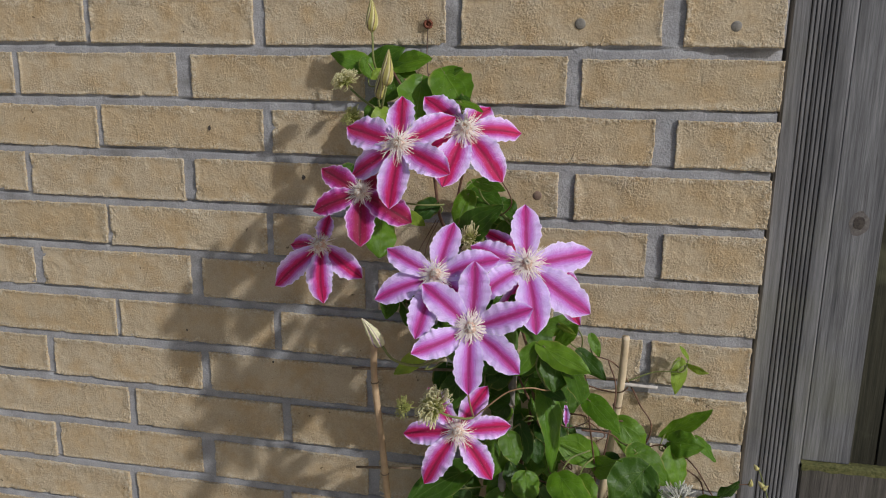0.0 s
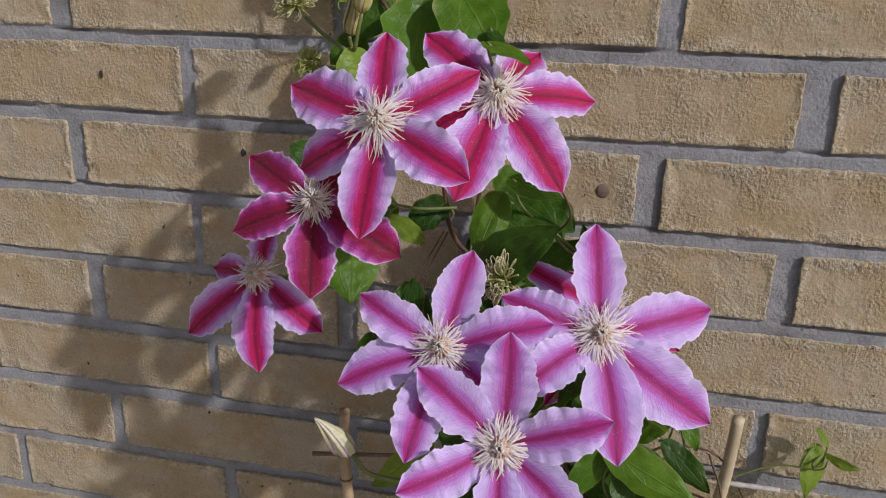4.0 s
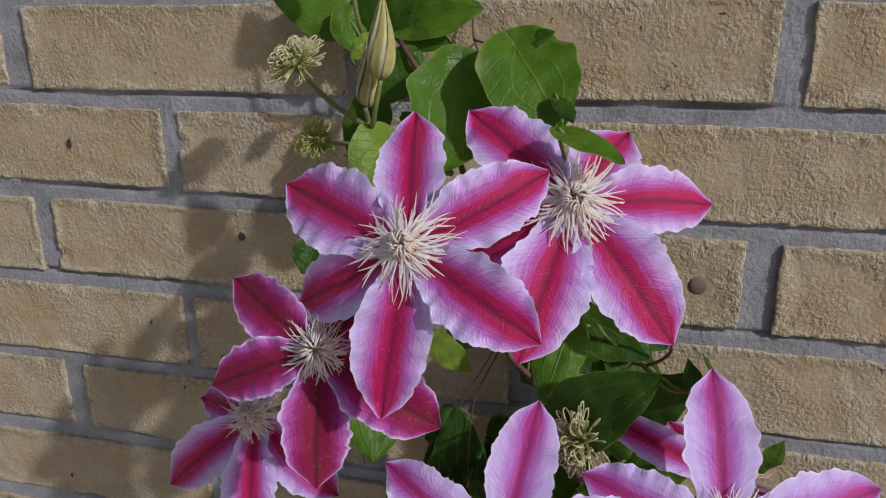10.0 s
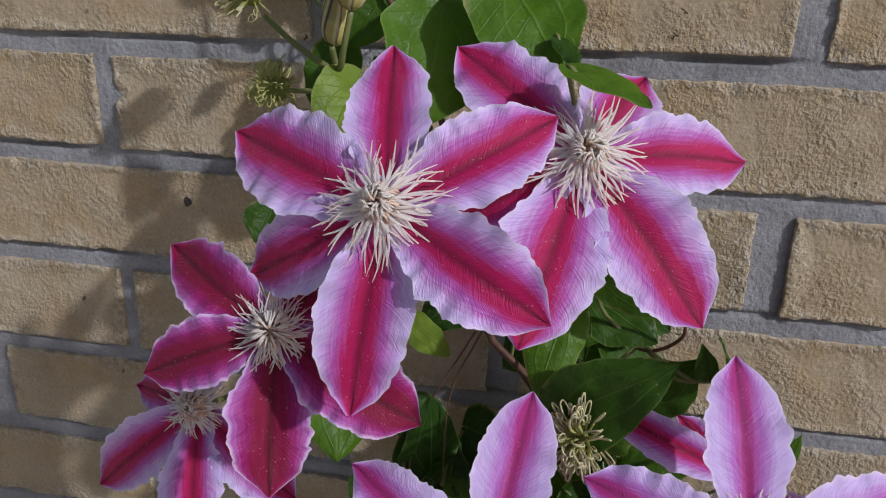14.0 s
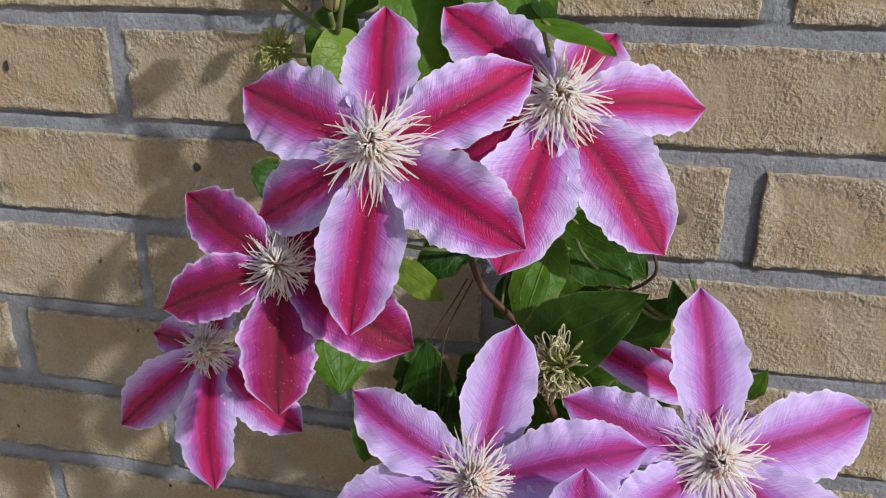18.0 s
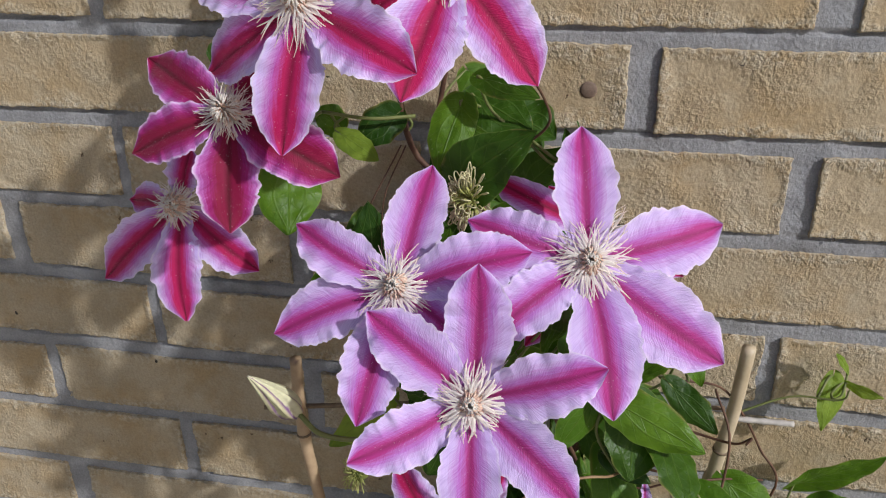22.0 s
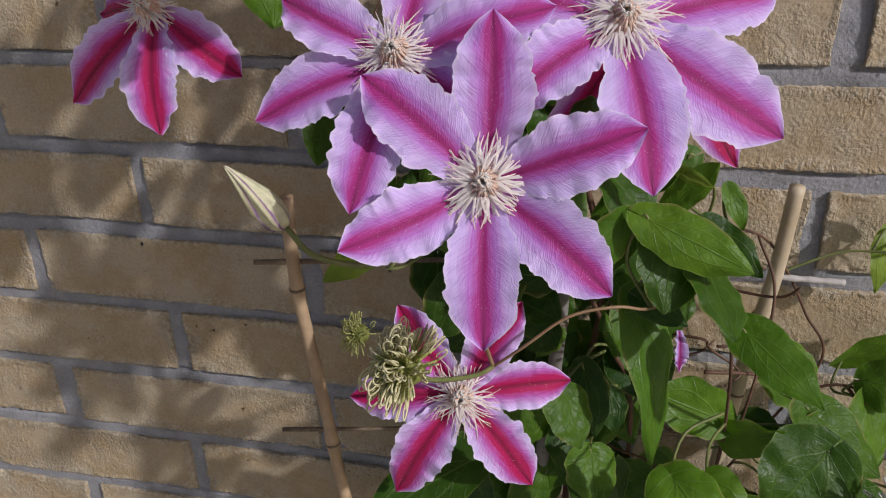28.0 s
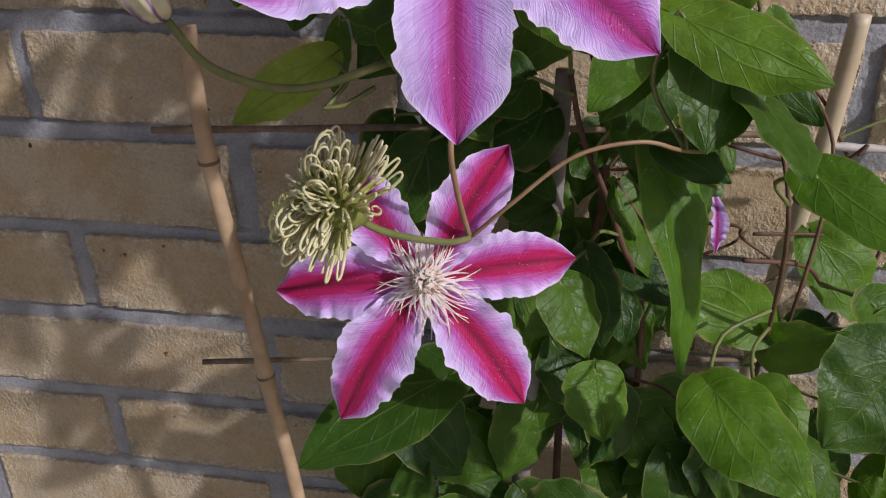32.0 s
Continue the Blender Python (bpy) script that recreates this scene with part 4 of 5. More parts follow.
def flower(base, facing, petals, ratio, material, size=1.0):
    base, n = Vector(base), Vector(facing).normalized()
    ux = Vector((0, 0, 1)).cross(n).normalized()
    uy = n.cross(ux)
    seed = round(base.x * 7919 + base.z * 104729)
    r = random.Random(seed)
    bm = bmesh.new()
    root = base + Vector((0.0, 0.05, -0.02)) - 0.02 * n
    tube(bm, smooth_line([base + 0.002 * n, base - 0.015 * n, root]), lambda t: (0.0042 if size else 0.0012) if t < 0.08 else 0.0016 if size else 0.0009, 8)
    f = solid("flower", bm, GREEN_STEM, base, clematis, FLOWER_LABEL[material.name])
    for k, (angle, length, lift) in enumerate(petals):
        a = radians(angle)
        along = math.cos(a) * ux + math.sin(a) * uy
        petal(f, base + 0.0007 * (k % 2) * n, along, n.cross(along), n, length, ratio * max(length, 0.052) * r.uniform(0.94, 1.06), lift, material, seed + k)
    if not size:
        return f
    bm = bmesh.new()
    dome = [[base + size * 0.0076 * math.cos(q * math.pi / 10) * (math.cos(w * math.pi / 6) * ux + math.sin(w * math.pi / 6) * uy) + 0.0092 * math.sin(q * math.pi / 10) * n for w in range(13)] for q in range(6)]
    sheet(bm, dome, [[(0, 0)] * 13] * 6)
    for k in range(112):
        a = 2 * math.pi * (k / 112 * 7 + r.uniform(-0.05, 0.05))
        d = math.cos(a) * ux + math.sin(a) * uy
        tier = r.random()
        reach = size * (0.0130 + 0.0138 * tier) * r.uniform(0.85, 1.06)
        rise = size * 0.0075 - 0.0055 * tier
        side = n.cross(d) * r.uniform(-0.0075, 0.0075)
        pts = [base + 0.003 * d + 0.0035 * n, base + 0.35 * reach * d + (0.0045 + 0.8 * rise) * n, base + 0.72 * reach * d + side * 0.4 + (0.003 + rise) * n, base + reach * d + side + (0.0015 + rise * r.uniform(0.5, 1.5)) * n]
        line = smooth_line(pts, 4)
        wide = size * r.uniform(0.00030, 0.00048)
        ribbon(bm, line[:10], n, lambda t: wide * (0.75 + 0.5 * math.sin(math.pi * t)), 0)
        ribbon(bm, line[9:], n, lambda t: wide * 0.8 * (1 - 0.6 * t), 1)
    tagged(solid("stamen_tuft", bm, [STAMEN, ANTHER], base, f, "cream stamens with pinkish tips"), kind="stuff")
    bm = bmesh.new()
    lean = r.uniform(0, 6.28)
    for k in range(84):
        a, q = r.uniform(0, 6.28), math.sqrt(r.random())
        d = math.cos(a) * ux + math.sin(a) * uy
        d2 = math.cos(a + lean) * ux + math.sin(a + lean) * uy
        top = r.uniform(0.0124, 0.0150) - 0.0030 * q * q
        pts = [base + 0.0066 * q * d + 0.003 * n, base + 0.0072 * q * d + 0.0075 * n, base + 0.0052 * q * d + top * n, base + (0.0030 * q + 0.0012) * d + 0.0014 * d2 + (top + 0.0008) * n, base + (0.0020 * q + 0.0030) * d + 0.0024 * d2 + top * n]
        line = smooth_line(pts, 3)
        tube(bm, line[:8], (0.00046, 0.00042), 5, 0)
        tube(bm, line[7:], (0.00042, 0.00020), 5, 1)
    solid("pistil", bm, [PISTIL, STAMEN], base, f, "tuft of pale curled styles")
    return f


FLOWER_LABEL = {"vivid_petal": "flower with lilac petals barred in crimson", "deep_petal": "deep magenta flower with crimson bars", "pale_petal": "paler lilac-pink flower with soft pink bars"}


def leaf(base, tip, width, turn=0, folded=0.0, young=False, light=False):
    base, tip = Vector(base), Vector(tip)
    along = tip - base
    length = along.length
    along.normalize()
    hint = Vector((0.48, -1.0, 0.62)).normalized()
    n = (hint - hint.dot(along) * along).normalized()
    n = Matrix.Rotation(radians(turn), 3, along) @ n
    across = n.cross(along)
    seed = round(base.x * 9973 + base.z * 31337 + tip.x * 777)
    r = random.Random(seed)
    off = Vector((r.uniform(0, 30), r.uniform(0, 30), 0))
    fold, droop, curl = folded or r.uniform(0.05, 0.32), r.uniform(0.0, 0.10), r.uniform(-0.35, 0.35)
    peak, lean, cup = r.uniform(0.34, 0.44), r.uniform(-0.1, 0.1), r.uniform(-0.05, 0.16)
    nu, nv = 12, 24
    grid, uvs = [], []
    for j in range(nv + 1):
        s = (j / nv) ** 1.25
        half = 0.5 * width * (s / peak) ** (1.2 * peak) * ((1 - s) / (1 - peak)) ** (1.2 * (1 - peak)) if 0 < s < 1 else 0.0004
        half *= 1 - 0.28 * max(0.0, s - 0.62) / 0.38
        half *= 1 + 0.09 * noise.noise(off + Vector((s * 6, 0, 0)))
        row, uvrow = [], []
        for i in range(nu + 1):
            u = 2 * i / nu - 1
            x = u * max(half, 0.0003) * (1.08 + lean * u) * (1 + 0.10 * abs(u) * noise.noise(off + Vector((s * 7, 3 * (u > 0), 2))))
            y = length * (s - 0.20 * abs(u) ** 1.5 * (1 - s) ** 2.5)
            z = fold * abs(x) * (1 - 0.5 * abs(u)) - droop * length * (2 * s - 1) ** 2 + droop * length
            z -= cup * width * u * u * (0.3 + 0.7 * math.sin(math.pi * s))
            z += curl * x * (s - 0.4) * 2 + 0.17 * width * abs(u) ** 2 * noise.noise(off + Vector((s * 4, 4 * (u > 0), 5)))
            z += 0.035 * width * noise.noise(off + Vector((u * 2.5, s * 6, 9))) + 0.010 * width * abs(math.sin(9 * s - 3 * abs(u)))
            row.append(base + x * across + y * along + z * n)
            uvrow.append((i / nu, s))
        grid.append(row)
        uvs.append(uvrow)
    bm = bmesh.new()
    sheet(bm, grid, uvs)
    ob = solid("leaf", bm, YOUNG_LEAF if young else LIGHT_LEAF if light else LEAF, base, clematis, "young yellow-green leaf" if young else "broad light green leaf" if light else "")
    near = min(STEMS, key=lambda p: (p - base - Vector((0, 0.01, -0.015))).length)
    if (near - base).length > 0.055:
        near = base + (near - base).normalized() * 0.055
    mid = base.lerp(near, 0.5) - along * min(0.012, 0.25 * length) + Vector((0, 0, -0.004))
    bm = bmesh.new()
    tube(bm, smooth_line([base + 0.001 * along - 0.0006 * n, base - 0.003 * along - 0.001 * n, mid, near], 4), (0.0008, 0.0010), 5)
    solid("stalk", bm, GREEN_STEM, base, ob)
    return ob


def bud(base, tip, radius, material, label, open_up=0.0):
    base, tip = Vector(base), Vector(tip)
    d = tip - base
    length = d.length
    d.normalize()
    s0 = d.orthogonal().normalized()
    s1 = d.cross(s0)
    bm = bmesh.new()
    layer = bm.loops.layers.uv.verify()
    nv, nu = 16, 24
    rows = []
    for j in range(nv + 1):
        s = j / nv
        q = radius * (0.16 + 1.0 * math.sin(math.pi * min(1, s * 1.02) ** 0.62) ** 0.9) * (1 - 0.28 * s)
        if j == nv:
            q = 0.0004
        row = []
        for i in range(nu):
            a = 2 * math.pi * i / nu + 1.1 * s
            ridge = 1 + (0.11 + open_up) * math.cos(6 * a - 3 * s)
            row.append(bm.verts.new(base + length * s * d + q * ridge * (math.cos(a) * s0 + math.sin(a) * s1)))
        rows.append(row)
    for j in range(nv):
        for i in range(nu):
            k = (i + 1) % nu
            f = bm.faces.new((rows[j][i], rows[j][k], rows[j + 1][k], rows[j + 1][i]))
            for loop, uv in zip(f.loops, ((i / nu, j / nv), ((i + 1) / nu, j / nv), ((i + 1) / nu, (j + 1) / nv), (i / nu, (j + 1) / nv))):
                loop[layer].uv = uv
    bm.faces.new(rows[0][::-1])
    return solid("bud", bm, material, base, clematis, label)


def seed_head(at, facing, size, strands, material, label, heart=0.40):
    at, n = Vector(at), Vector(facing).normalized()
    ux = n.orthogonal().normalized()
    uy = n.cross(ux)
    r = random.Random(round(at.x * 5557 + at.z * 911))
    bm = bmesh.new()
    bmesh.ops.create_icosphere(bm, subdivisions=2, radius=size * heart)
    for v in bm.verts:
        v.co *= 1 + 0.25 * noise.noise(v.co * 500 + at * 90)
    bmesh.ops.translate(bm, verts=bm.verts, vec=at)
    core = solid("seed_head", bm, SEED, at, clematis, label)
    bm = bmesh.new()
    for k in range(strands):
        d = Vector((r.gauss(0, 1), r.gauss(0, 1), r.gauss(0, 1))).normalized()
        d = (d + 0.7 * n).normalized()
        away = d - d.dot(n) * n
        away = (away.normalized() if away.length > 0.05 else ux) + 0.5 * (r.uniform(-1, 1) * ux + r.uniform(-1, 1) * uy)
        reach, turn = size * r.uniform(0.72, 1.05), r.uniform(0.22, 0.40) * size
        top = at + reach * d
        pts = [at + 0.25 * size * d, at + 0.62 * reach * d - 0.10 * turn * away, top, top + turn * (0.55 * d + 0.75 * away), top + turn * (0.10 * d + 1.35 * away), top + turn * (-0.55 * d + 1.05 * away), top + turn * (-0.50 * d + 0.55 * away)]
        line = smooth_line(pts, 3)
        fat = size / 0.0145
        tube(bm, line[:7], (0.00072 * fat, 0.00054 * fat), 5, 0)
        tube(bm, line[6:], (0.00053 * fat, 0.00026 * fat), 5, 1)
    tagged(solid("style_tuft", bm, [GREEN_STYLE if material is STYLE else material, material], at, core, "curled feathery styles"), kind="stuff")
    return core


flower((0.014, 0.824, 1.299), (-0.032, -0.881, 0.473), [(100, 0.059, -0.015), (36, 0.059, -0.008), (-29, 0.062, 0.012), (-92, 0.063, -0.001), (-156, 0.058, -0.024), (158, 0.070, -0.020)], 0.52, PETAL_VIVID, 0.92)
flower((0.074, 0.850, 1.313), (0.109, -0.853, 0.510), [(135, 0.060, -0.012), (59, 0.043, -0.022), (6, 0.054, -0.014), (-54, 0.063, -0.003), (-107, 0.064, 0.008), (-155, 0.045, -0.011)], 0.55, PETAL_VIVID, 0.9)
flower((-0.028, 0.828, 1.249), (0.207, -0.863, 0.461), [(143, 0.052, -0.017), (-163, 0.050, -0.013), (-90, 0.054, 0.004), (-32, 0.058, 0.005), (48, 0.030, -0.008)], 0.53, PETAL_DEEP, 0.72)
flower((-0.091, 0.878, 1.180), (0.041, -0.912, 0.408), [(-140, 0.069, -0.016), (-79, 0.064, 0.012), (-34, 0.060, 0.007), (176, 0.041, -0.020), (78, 0.032, 0.006)], 0.45, PETAL_VIVID, 0.78)
flower((0.053, 0.818, 1.169), (0.029, -0.825, 0.565), [(81, 0.063, -0.009), (17, 0.064, 0.010), (-35, 0.039, 0.008), (-101, 0.065, 0.004), (-157, 0.064, -0.005), (152, 0.061, -0.005)], 0.48, PETAL_PALE, 0.9)
flower((0.142, 0.832, 1.183), (0.111, -0.833, 0.543), [(92, 0.065, -0.002), (18, 0.068, -0.014), (-36, 0.075, -0.004), (-82, 0.070, 0.008), (-142, 0.055, 0.006), (160, 0.058, -0.005)], 0.48, PETAL_PALE, 0.95)
flower((0.093, 0.794, 1.126), (0.091, -0.917, 0.388), [(88, 0.062, 0.017), (19, 0.061, 0.019), (-40, 0.062, 0.017), (-88, 0.061, 0.020), (-153, 0.059, 0.017), (140, 0.061, 0.010)], 0.52, PETAL_PALE, 1.0)
flower((0.076, 0.831, 0.997), (0.083, -0.910, 0.405), [(129, 0.054, -0.006), (59, 0.055, 0.008), (9, 0.054, -0.006), (-52, 0.059, -0.011), (-121, 0.065, -0.014), (-174, 0.058, -0.010)], 0.47, PETAL_VIVID, 0.85)
flower((0.149, 0.877, 1.180), (0.052, -0.932, 0.360), [(141, 0.035, -0.002), (159, 0.049, -0.004), (156, 0.063, 0.009), (-121, 0.071, -0.007), (-55, 0.079, 0.004), (-26, 0.047, -0.014)], 0.3, PETAL_VIVID, 0.7)

leaf((0.162, 0.858, 1.089), (0.211, 0.846, 1.070), 0.025, 10, light=True)
leaf((0.182, 0.900, 1.107), (0.148, 0.890, 1.091), 0.018, 0)
leaf((0.175, 0.895, 1.103), (0.193, 0.880, 1.099), 0.007, 40, 0.50, young=True)
leaf((0.151, 0.862, 1.087), (0.132, 0.852, 1.057), 0.021, -10, light=True)
leaf((0.158, 0.880, 1.070), (0.137, 0.872, 1.048), 0.012, 20)
leaf((0.174, 0.872, 1.082), (0.173, 0.846, 1.045), 0.037, 0)
leaf((0.190, 0.872, 1.063), (0.204, 0.830, 1.042), 0.028, -15)
leaf((0.199, 0.915, 1.065), (0.228, 0.905, 1.040), 0.018, 20)
leaf((0.162, 0.875, 1.038), (0.188, 0.868, 1.027), 0.015, 15)
leaf((0.148, 0.900, 1.037), (0.165, 0.890, 1.018), 0.018, 0)
leaf((0.162, 0.880, 1.027), (0.176, 0.845, 0.954), 0.030, -14, 0.45, light=True)
leaf((0.219, 0.903, 0.946), (0.174, 0.900, 0.964), 0.031, -12, light=True)
leaf((0.187, 0.915, 0.954), (0.178, 0.905, 0.935), 0.013, 10, light=True)
leaf((0.222, 0.905, 0.934), (0.250, 0.885, 0.956), 0.028, 14, light=True)
leaf((0.234, 0.910, 0.944), (0.255, 0.900, 0.938), 0.017, 0)
leaf((0.145, 0.893, 0.919), (0.151, 0.872, 0.896), 0.033, 0, light=True)
leaf((0.127, 0.862, 0.982), (0.138, 0.850, 0.955), 0.026, -15)
leaf((0.137, 0.890, 0.981), (0.146, 0.880, 0.941), 0.022, 30)
leaf((0.153, 0.905, 0.956), (0.157, 0.895, 0.935), 0.017, 0)
leaf((0.187, 0.838, 0.952), (0.218, 0.800, 0.932), 0.038, 0, light=True)
leaf((0.207, 0.850, 0.946), (0.223, 0.835, 0.929), 0.025, 25, light=True)
leaf((0.274, 0.885, 0.946), (0.241, 0.862, 0.911), 0.053, 10)
leaf((0.265, 0.905, 0.959), (0.303, 0.885, 0.931), 0.038, -10)
leaf((0.275, 0.905, 0.952), (0.259, 0.890, 0.930), 0.025, 0)
leaf((0.212, 0.850, 1.037), (0.243, 0.815, 1.020), 0.025, 6, light=True)
leaf((0.248, 0.945, 0.972), (0.277, 0.940, 0.932), 0.034, 10, light=True)
leaf((0.309, 0.945, 0.942), (0.318, 0.930, 0.904), 0.031, -10, light=True)
leaf((0.309, 0.950, 0.953), (0.343, 0.938, 0.956), 0.029, 6, light=True)
leaf((0.337, 0.950, 0.959), (0.357, 0.940, 0.938), 0.020, -30, light=True)
leaf((0.306, 0.980, 0.950), (0.353, 0.968, 0.990), 0.022, 18, 0.40, light=True)
leaf((0.366, 0.930, 0.902), (0.380, 0.915, 0.931), 0.019, 10)
leaf((0.344, 0.930, 0.887), (0.384, 0.915, 0.888), 0.029, 0)
leaf((0.281, 0.930, 0.884), (0.333, 0.915, 0.882), 0.032, 0)
leaf((0.313, 0.982, 1.039), (0.310, 0.972, 1.003), 0.018, 8, young=True)
leaf((0.322, 0.985, 1.045), (0.311, 0.980, 1.061), 0.006, 10, young=True)
leaf((0.324, 0.982, 1.037), (0.346, 0.978, 1.030), 0.010, 60, young=True)
leaf((0.209, 0.935, 1.079), (0.219, 0.930, 1.057), 0.012, 10, light=True)
leaf((0.176, 0.895, 1.082), (0.195, 0.885, 1.110), 0.017, 0)
leaf((0.159, 0.925, 0.885), (0.142, 0.905, 0.850), 0.036, 0)
leaf((0.167, 0.930, 0.867), (0.188, 0.915, 0.844), 0.031, 10)
leaf((0.117, 0.925, 0.872), (0.102, 0.905, 0.836), 0.034, -5)
leaf((0.125, 0.925, 0.913), (0.140, 0.915, 0.882), 0.029, 0)
leaf((0.108, 0.925, 0.941), (0.101, 0.910, 0.901), 0.035, 0)
leaf((0.153, 0.930, 0.839), (0.168, 0.915, 0.815), 0.038, 0)
leaf((0.090, 0.935, 0.852), (0.074, 0.925, 0.818), 0.034, 0)
leaf((0.118, 0.925, 0.986), (0.108, 0.915, 0.970), 0.018, 0)
leaf((0.184, 0.940, 0.848), (0.209, 0.920, 0.819), 0.034, 0)
leaf((0.080, 0.850, 0.940), (0.022, 0.818, 0.910), 0.036, 30)
leaf((0.032, 0.862, 1.071), (0.003, 0.838, 1.052), 0.019, -14, young=True)
leaf((0.044, 0.925, 1.030), (0.043, 0.915, 0.998), 0.030, 0)
leaf((0.091, 0.920, 1.027), (0.074, 0.905, 1.006), 0.026, 0)
leaf((0.116, 0.915, 0.993), (0.102, 0.905, 0.980), 0.021, 0)
leaf((0.018, 0.935, 0.838), (0.014, 0.925, 0.794), 0.041, 0)
leaf((0.018, 0.930, 1.072), (0.015, 0.925, 1.043), 0.012, 0)
leaf((0.083, 0.885, 1.257), (0.114, 0.868, 1.252), 0.015, 9)
leaf((0.071, 0.893, 1.241), (0.062, 0.872, 1.209), 0.022, 20, light=True)
leaf((0.076, 0.910, 1.242), (0.109, 0.895, 1.228), 0.026, 0)
leaf((0.071, 0.872, 1.203), (0.114, 0.858, 1.239), 0.030, -8, 0.35)
leaf((0.103, 0.915, 1.188), (0.128, 0.905, 1.218), 0.027, 0)
leaf((0.139, 0.900, 1.215), (0.132, 0.890, 1.236), 0.016, 40)
leaf((0.131, 0.900, 1.213), (0.126, 0.893, 1.231), 0.009, -40, 0.50)
leaf((-0.007, 0.925, 1.213), (0.019, 0.912, 1.202), 0.015, 0, young=True)
leaf((0.022, 0.945, 1.221), (-0.002, 0.935, 1.204), 0.022, 0)
leaf((0.004, 0.940, 1.112), (0.006, 0.928, 1.169), 0.029, 0)
leaf((-0.025, 0.885, 1.209), (-0.018, 0.858, 1.175), 0.034, -12, light=True)
leaf((0.167, 0.930, 1.152), (0.178, 0.920, 1.179), 0.015, 9)
leaf((-0.016, 0.950, 1.210), (-0.031, 0.945, 1.223), 0.019, 0)
leaf((-0.031, 0.945, 1.108), (-0.033, 0.935, 1.080), 0.021, 0)
leaf((0.043, 0.935, 1.121), (0.058, 0.930, 1.155), 0.026, 0)
leaf((0.088, 0.930, 1.158), (0.105, 0.920, 1.182), 0.024, 0)
leaf((-0.069, 0.988, 1.376), (-0.114, 0.982, 1.390), 0.026, -6, light=True)
leaf((-0.070, 0.980, 1.383), (-0.061, 0.972, 1.361), 0.019, 0, light=True)
leaf((-0.065, 0.986, 1.373), (-0.023, 0.982, 1.397), 0.031, 4)
leaf((-0.034, 0.978, 1.376), (0.013, 0.968, 1.385), 0.024, 8, light=True)
leaf((-0.041, 0.945, 1.371), (-0.051, 0.938, 1.361), 0.011, 0, young=True)
leaf((0.005, 0.945, 1.357), (-0.001, 0.925, 1.305), 0.051, -14, 0.12, light=True)
leaf((0.018, 0.955, 1.343), (0.027, 0.940, 1.313), 0.029, 10)
leaf((0.034, 0.938, 1.368), (0.062, 0.915, 1.331), 0.044, 10, 0.12, light=True)
leaf((0.034, 0.942, 1.366), (0.054, 0.938, 1.375), 0.012, -20, 0.50)
leaf((-0.024, 0.958, 1.360), (-0.040, 0.950, 1.336), 0.022, 0)
leaf((-0.034, 0.975, 1.373), (-0.004, 0.970, 1.365), 0.017, 20)
leaf((-0.025, 0.915, 1.325), (-0.031, 0.893, 1.303), 0.028, -10, young=True)
leaf((0.069, 0.852, 1.341), (0.093, 0.838, 1.333), 0.013, -20, light=True)
leaf((0.059, 0.915, 1.346), (0.068, 0.905, 1.337), 0.009, -7)
leaf((-0.048, 0.965, 1.336), (-0.062, 0.958, 1.306), 0.025, 0)
leaf((-0.019, 0.955, 1.328), (-0.023, 0.950, 1.320), 0.021, 0)
leaf((-0.069, 0.920, 1.264), (-0.074, 0.910, 1.250), 0.021, 0)
leaf((0.026, 0.940, 1.329), (0.055, 0.930, 1.309), 0.030, 0)

bud((-0.052, 0.948, 1.413), (-0.0525, 0.947, 1.4498), 0.0064, BUD_GREEN, "closed green bud with brown stripes")
bud((-0.022, 0.900, 1.355), (-0.018, 0.895, 1.393), 0.0063, BUD_GREEN, "closed green bud with brown stripes")
bud((-0.033, 0.912, 1.340), (-0.032, 0.912, 1.371), 0.0056, BUD_GREEN, "closed yellowish green bud")
bud((-0.002, 0.811, 1.0935), (-0.0165, 0.789, 1.1295), 0.0058, BUD_PALE, "pale opening bud with purple stripes", 0.16)
seed_head((-0.080, 0.935, 1.358), (-0.4, -0.3, 0.85), 0.0112, 210, STYLE, "green seed head with curled straw-coloured styles")
seed_head((-0.070, 0.934, 1.318), (-0.6, -0.5, 0.4), 0.0105, 80, GREEN_STYLE, "small green seed head", 0.6)
seed_head((0.083, 0.862, 1.200), (-0.7, -0.6, 0.1), 0.0125, 110, STYLE, "green seed head with loose curled styles")
seed_head((0.064, 0.771, 1.050), (-0.8, -0.25, 0.5), 0.0142, 210, STYLE, "green seed head with dense curled styles", 0.50)
seed_head((0.003, 0.888, 0.991), (-0.5, -0.5, 0.2), 0.0100, 70, GREEN_STYLE, "small olive seed head", 0.62)
seed_head((0.309, 0.862, 0.928), (0.2, -0.8, 0.4), 0.0150, 90, OLD_STYLE, "silvery feathered seed head", 0.6)
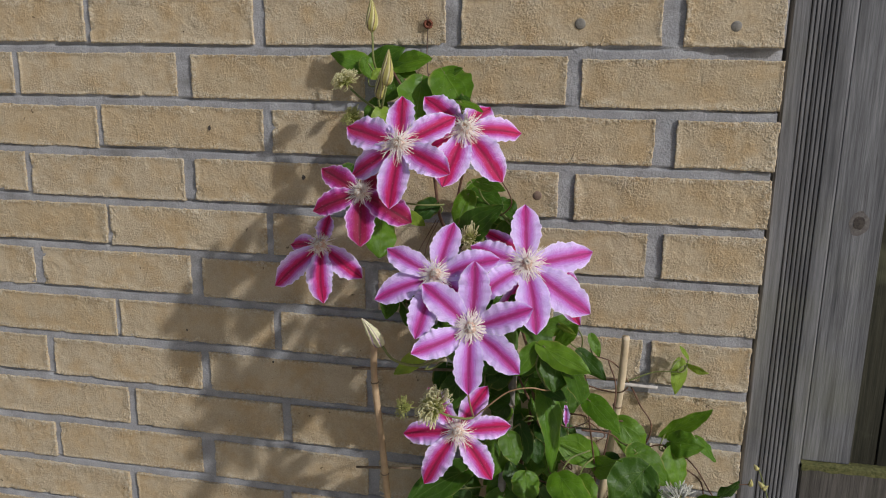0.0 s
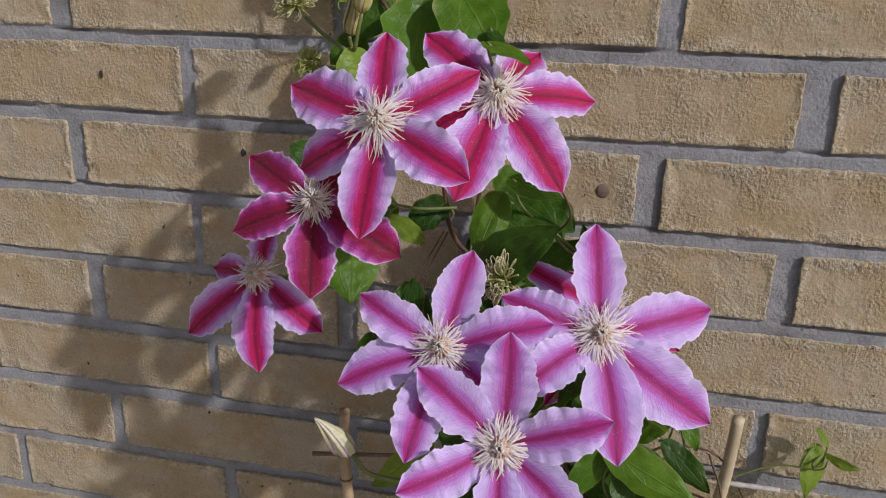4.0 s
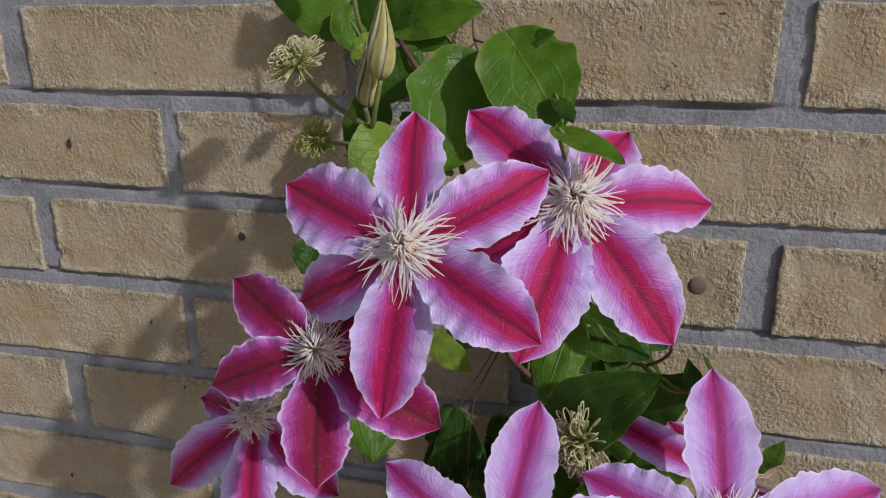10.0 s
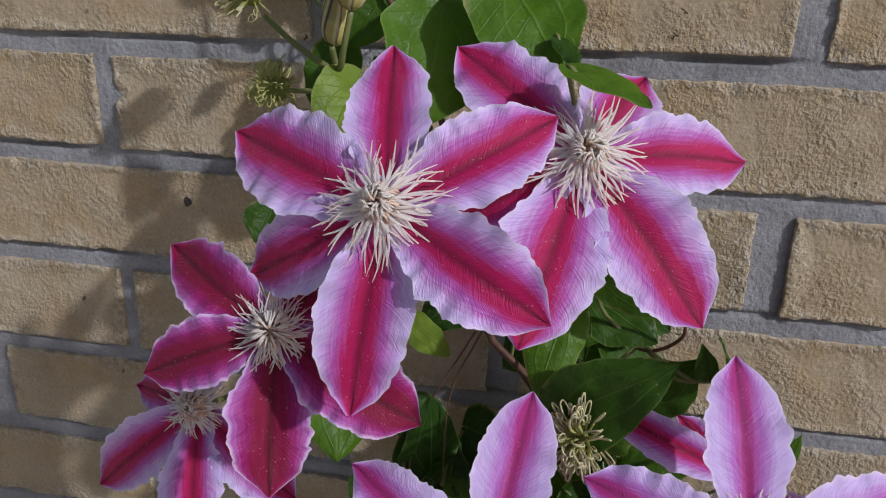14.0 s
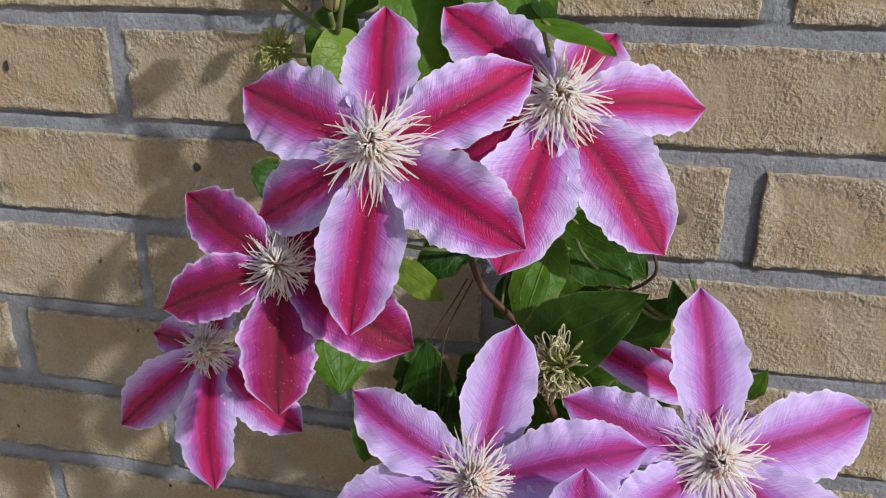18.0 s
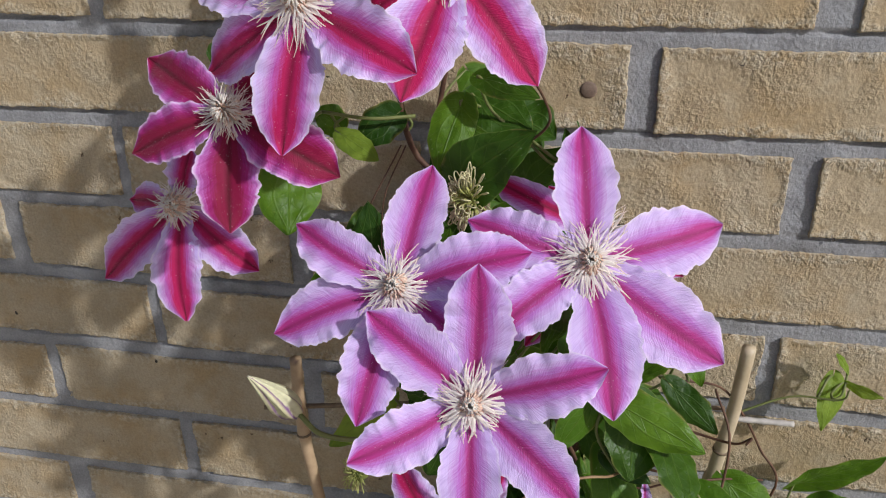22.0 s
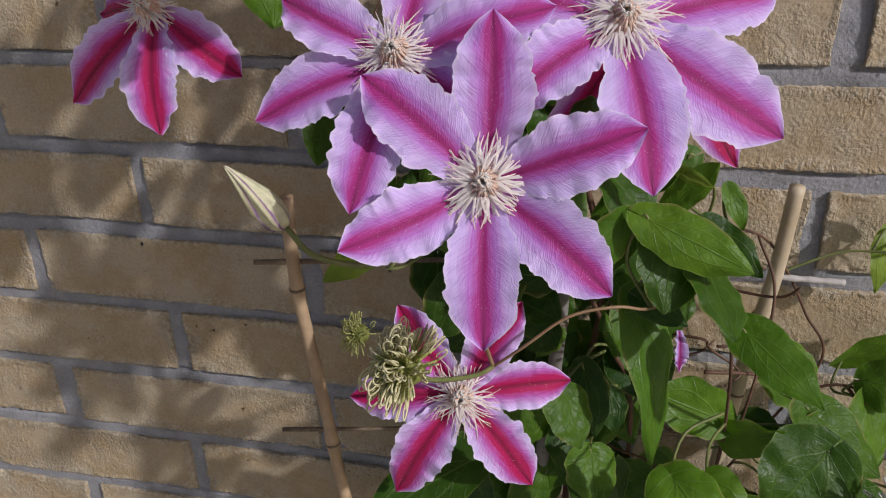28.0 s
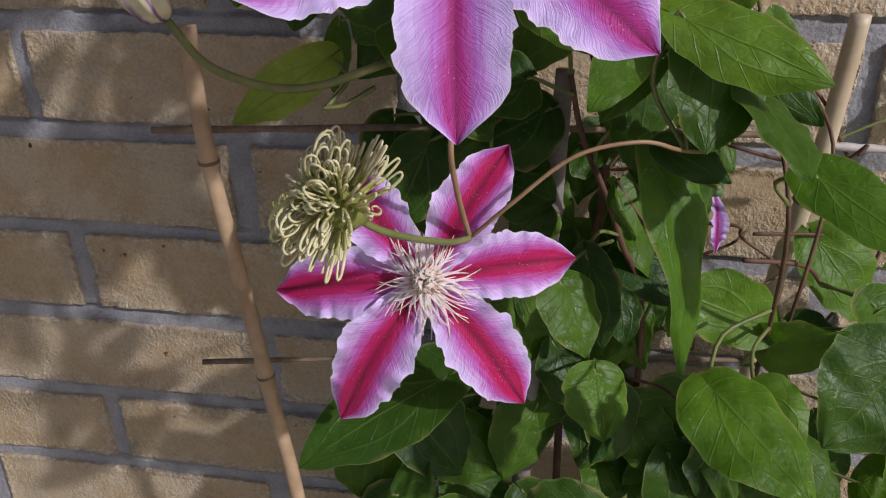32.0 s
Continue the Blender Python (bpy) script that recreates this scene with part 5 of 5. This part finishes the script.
stem([(0.4170, 0.965, 0.8430), (0.4240, 0.965, 0.8770), (0.4180, 0.965, 0.9020), (0.4090, 0.965, 0.9240)], 0.0008, 0.0006, GREEN_STEM, "twig")
stem([(0.3790, 0.965, 0.9010), (0.3890, 0.965, 0.9000), (0.4030, 0.965, 0.9020)], 0.0007, 0.0006, BROWN_STEM, "twig")
for base, tip in (((0.4160, 0.965, 0.8970), (0.4230, 0.965, 0.9030)), ((0.4170, 0.965, 0.9000), (0.4110, 0.965, 0.9070)), ((0.4090, 0.965, 0.9210), (0.4040, 0.965, 0.9280)), ((0.4030, 0.965, 0.8990), (0.4030, 0.965, 0.9090))):
    bud(base, tip, 0.0026, BUD_GREEN, "tiny green bud on a twig")

flower((0.1860, 0.885, 1.0190), (0.3, -0.9, 0.2), [(-93, 0.024, 0.004)], 0.15, PETAL_PALE, 0)

# shaded inner leaves between the stems and the wall, and filler behind the flowers
deep = random.Random(5)


def inner(count, x0, x1, z0, z1, y0, y1, q0, q1):
    for k in range(count):
        x, z, y = deep.uniform(x0, x1), deep.uniform(z0, z1), deep.uniform(y0, y1)
        a, q = deep.uniform(0, 6.28), deep.uniform(q0, q1)
        leaf((x, y, z), (x + 0.7 * q * math.cos(a), y - 0.008, z - 0.5 * q + 0.6 * q * math.sin(a)), q * deep.uniform(0.7, 0.9), deep.uniform(-20, 20))


# many are added out of sight, to block sun from wall and gaps
inner(9, 0.05, 0.13, 1.10, 1.17, 0.940, 0.968, 0.030, 0.042)
inner(8, 0.055, 0.10, 1.19, 1.26, 0.945, 0.970, 0.030, 0.042)
inner(16, 0.06, 0.16, 1.00, 1.15, 0.870, 0.950, 0.034, 0.048)
inner(18, 0.075, 0.165, 0.88, 1.02, 0.925, 0.965, 0.034, 0.050)
inner(40, 0.04, 0.27, 0.70, 0.89, 0.880, 0.965, 0.036, 0.055)
inner(16, 0.17, 0.31, 0.78, 0.88, 0.900, 0.965, 0.036, 0.052)
inner(12, 0.10, 0.19, 0.90, 1.03, 0.945, 0.975, 0.034, 0.048)
inner(9, -0.006, 0.021, 1.094, 1.141, 0.930, 0.970, 0.034, 0.046)
inner(12, 0.055, 0.13, 1.06, 1.14, 0.850, 0.895, 0.030, 0.042)
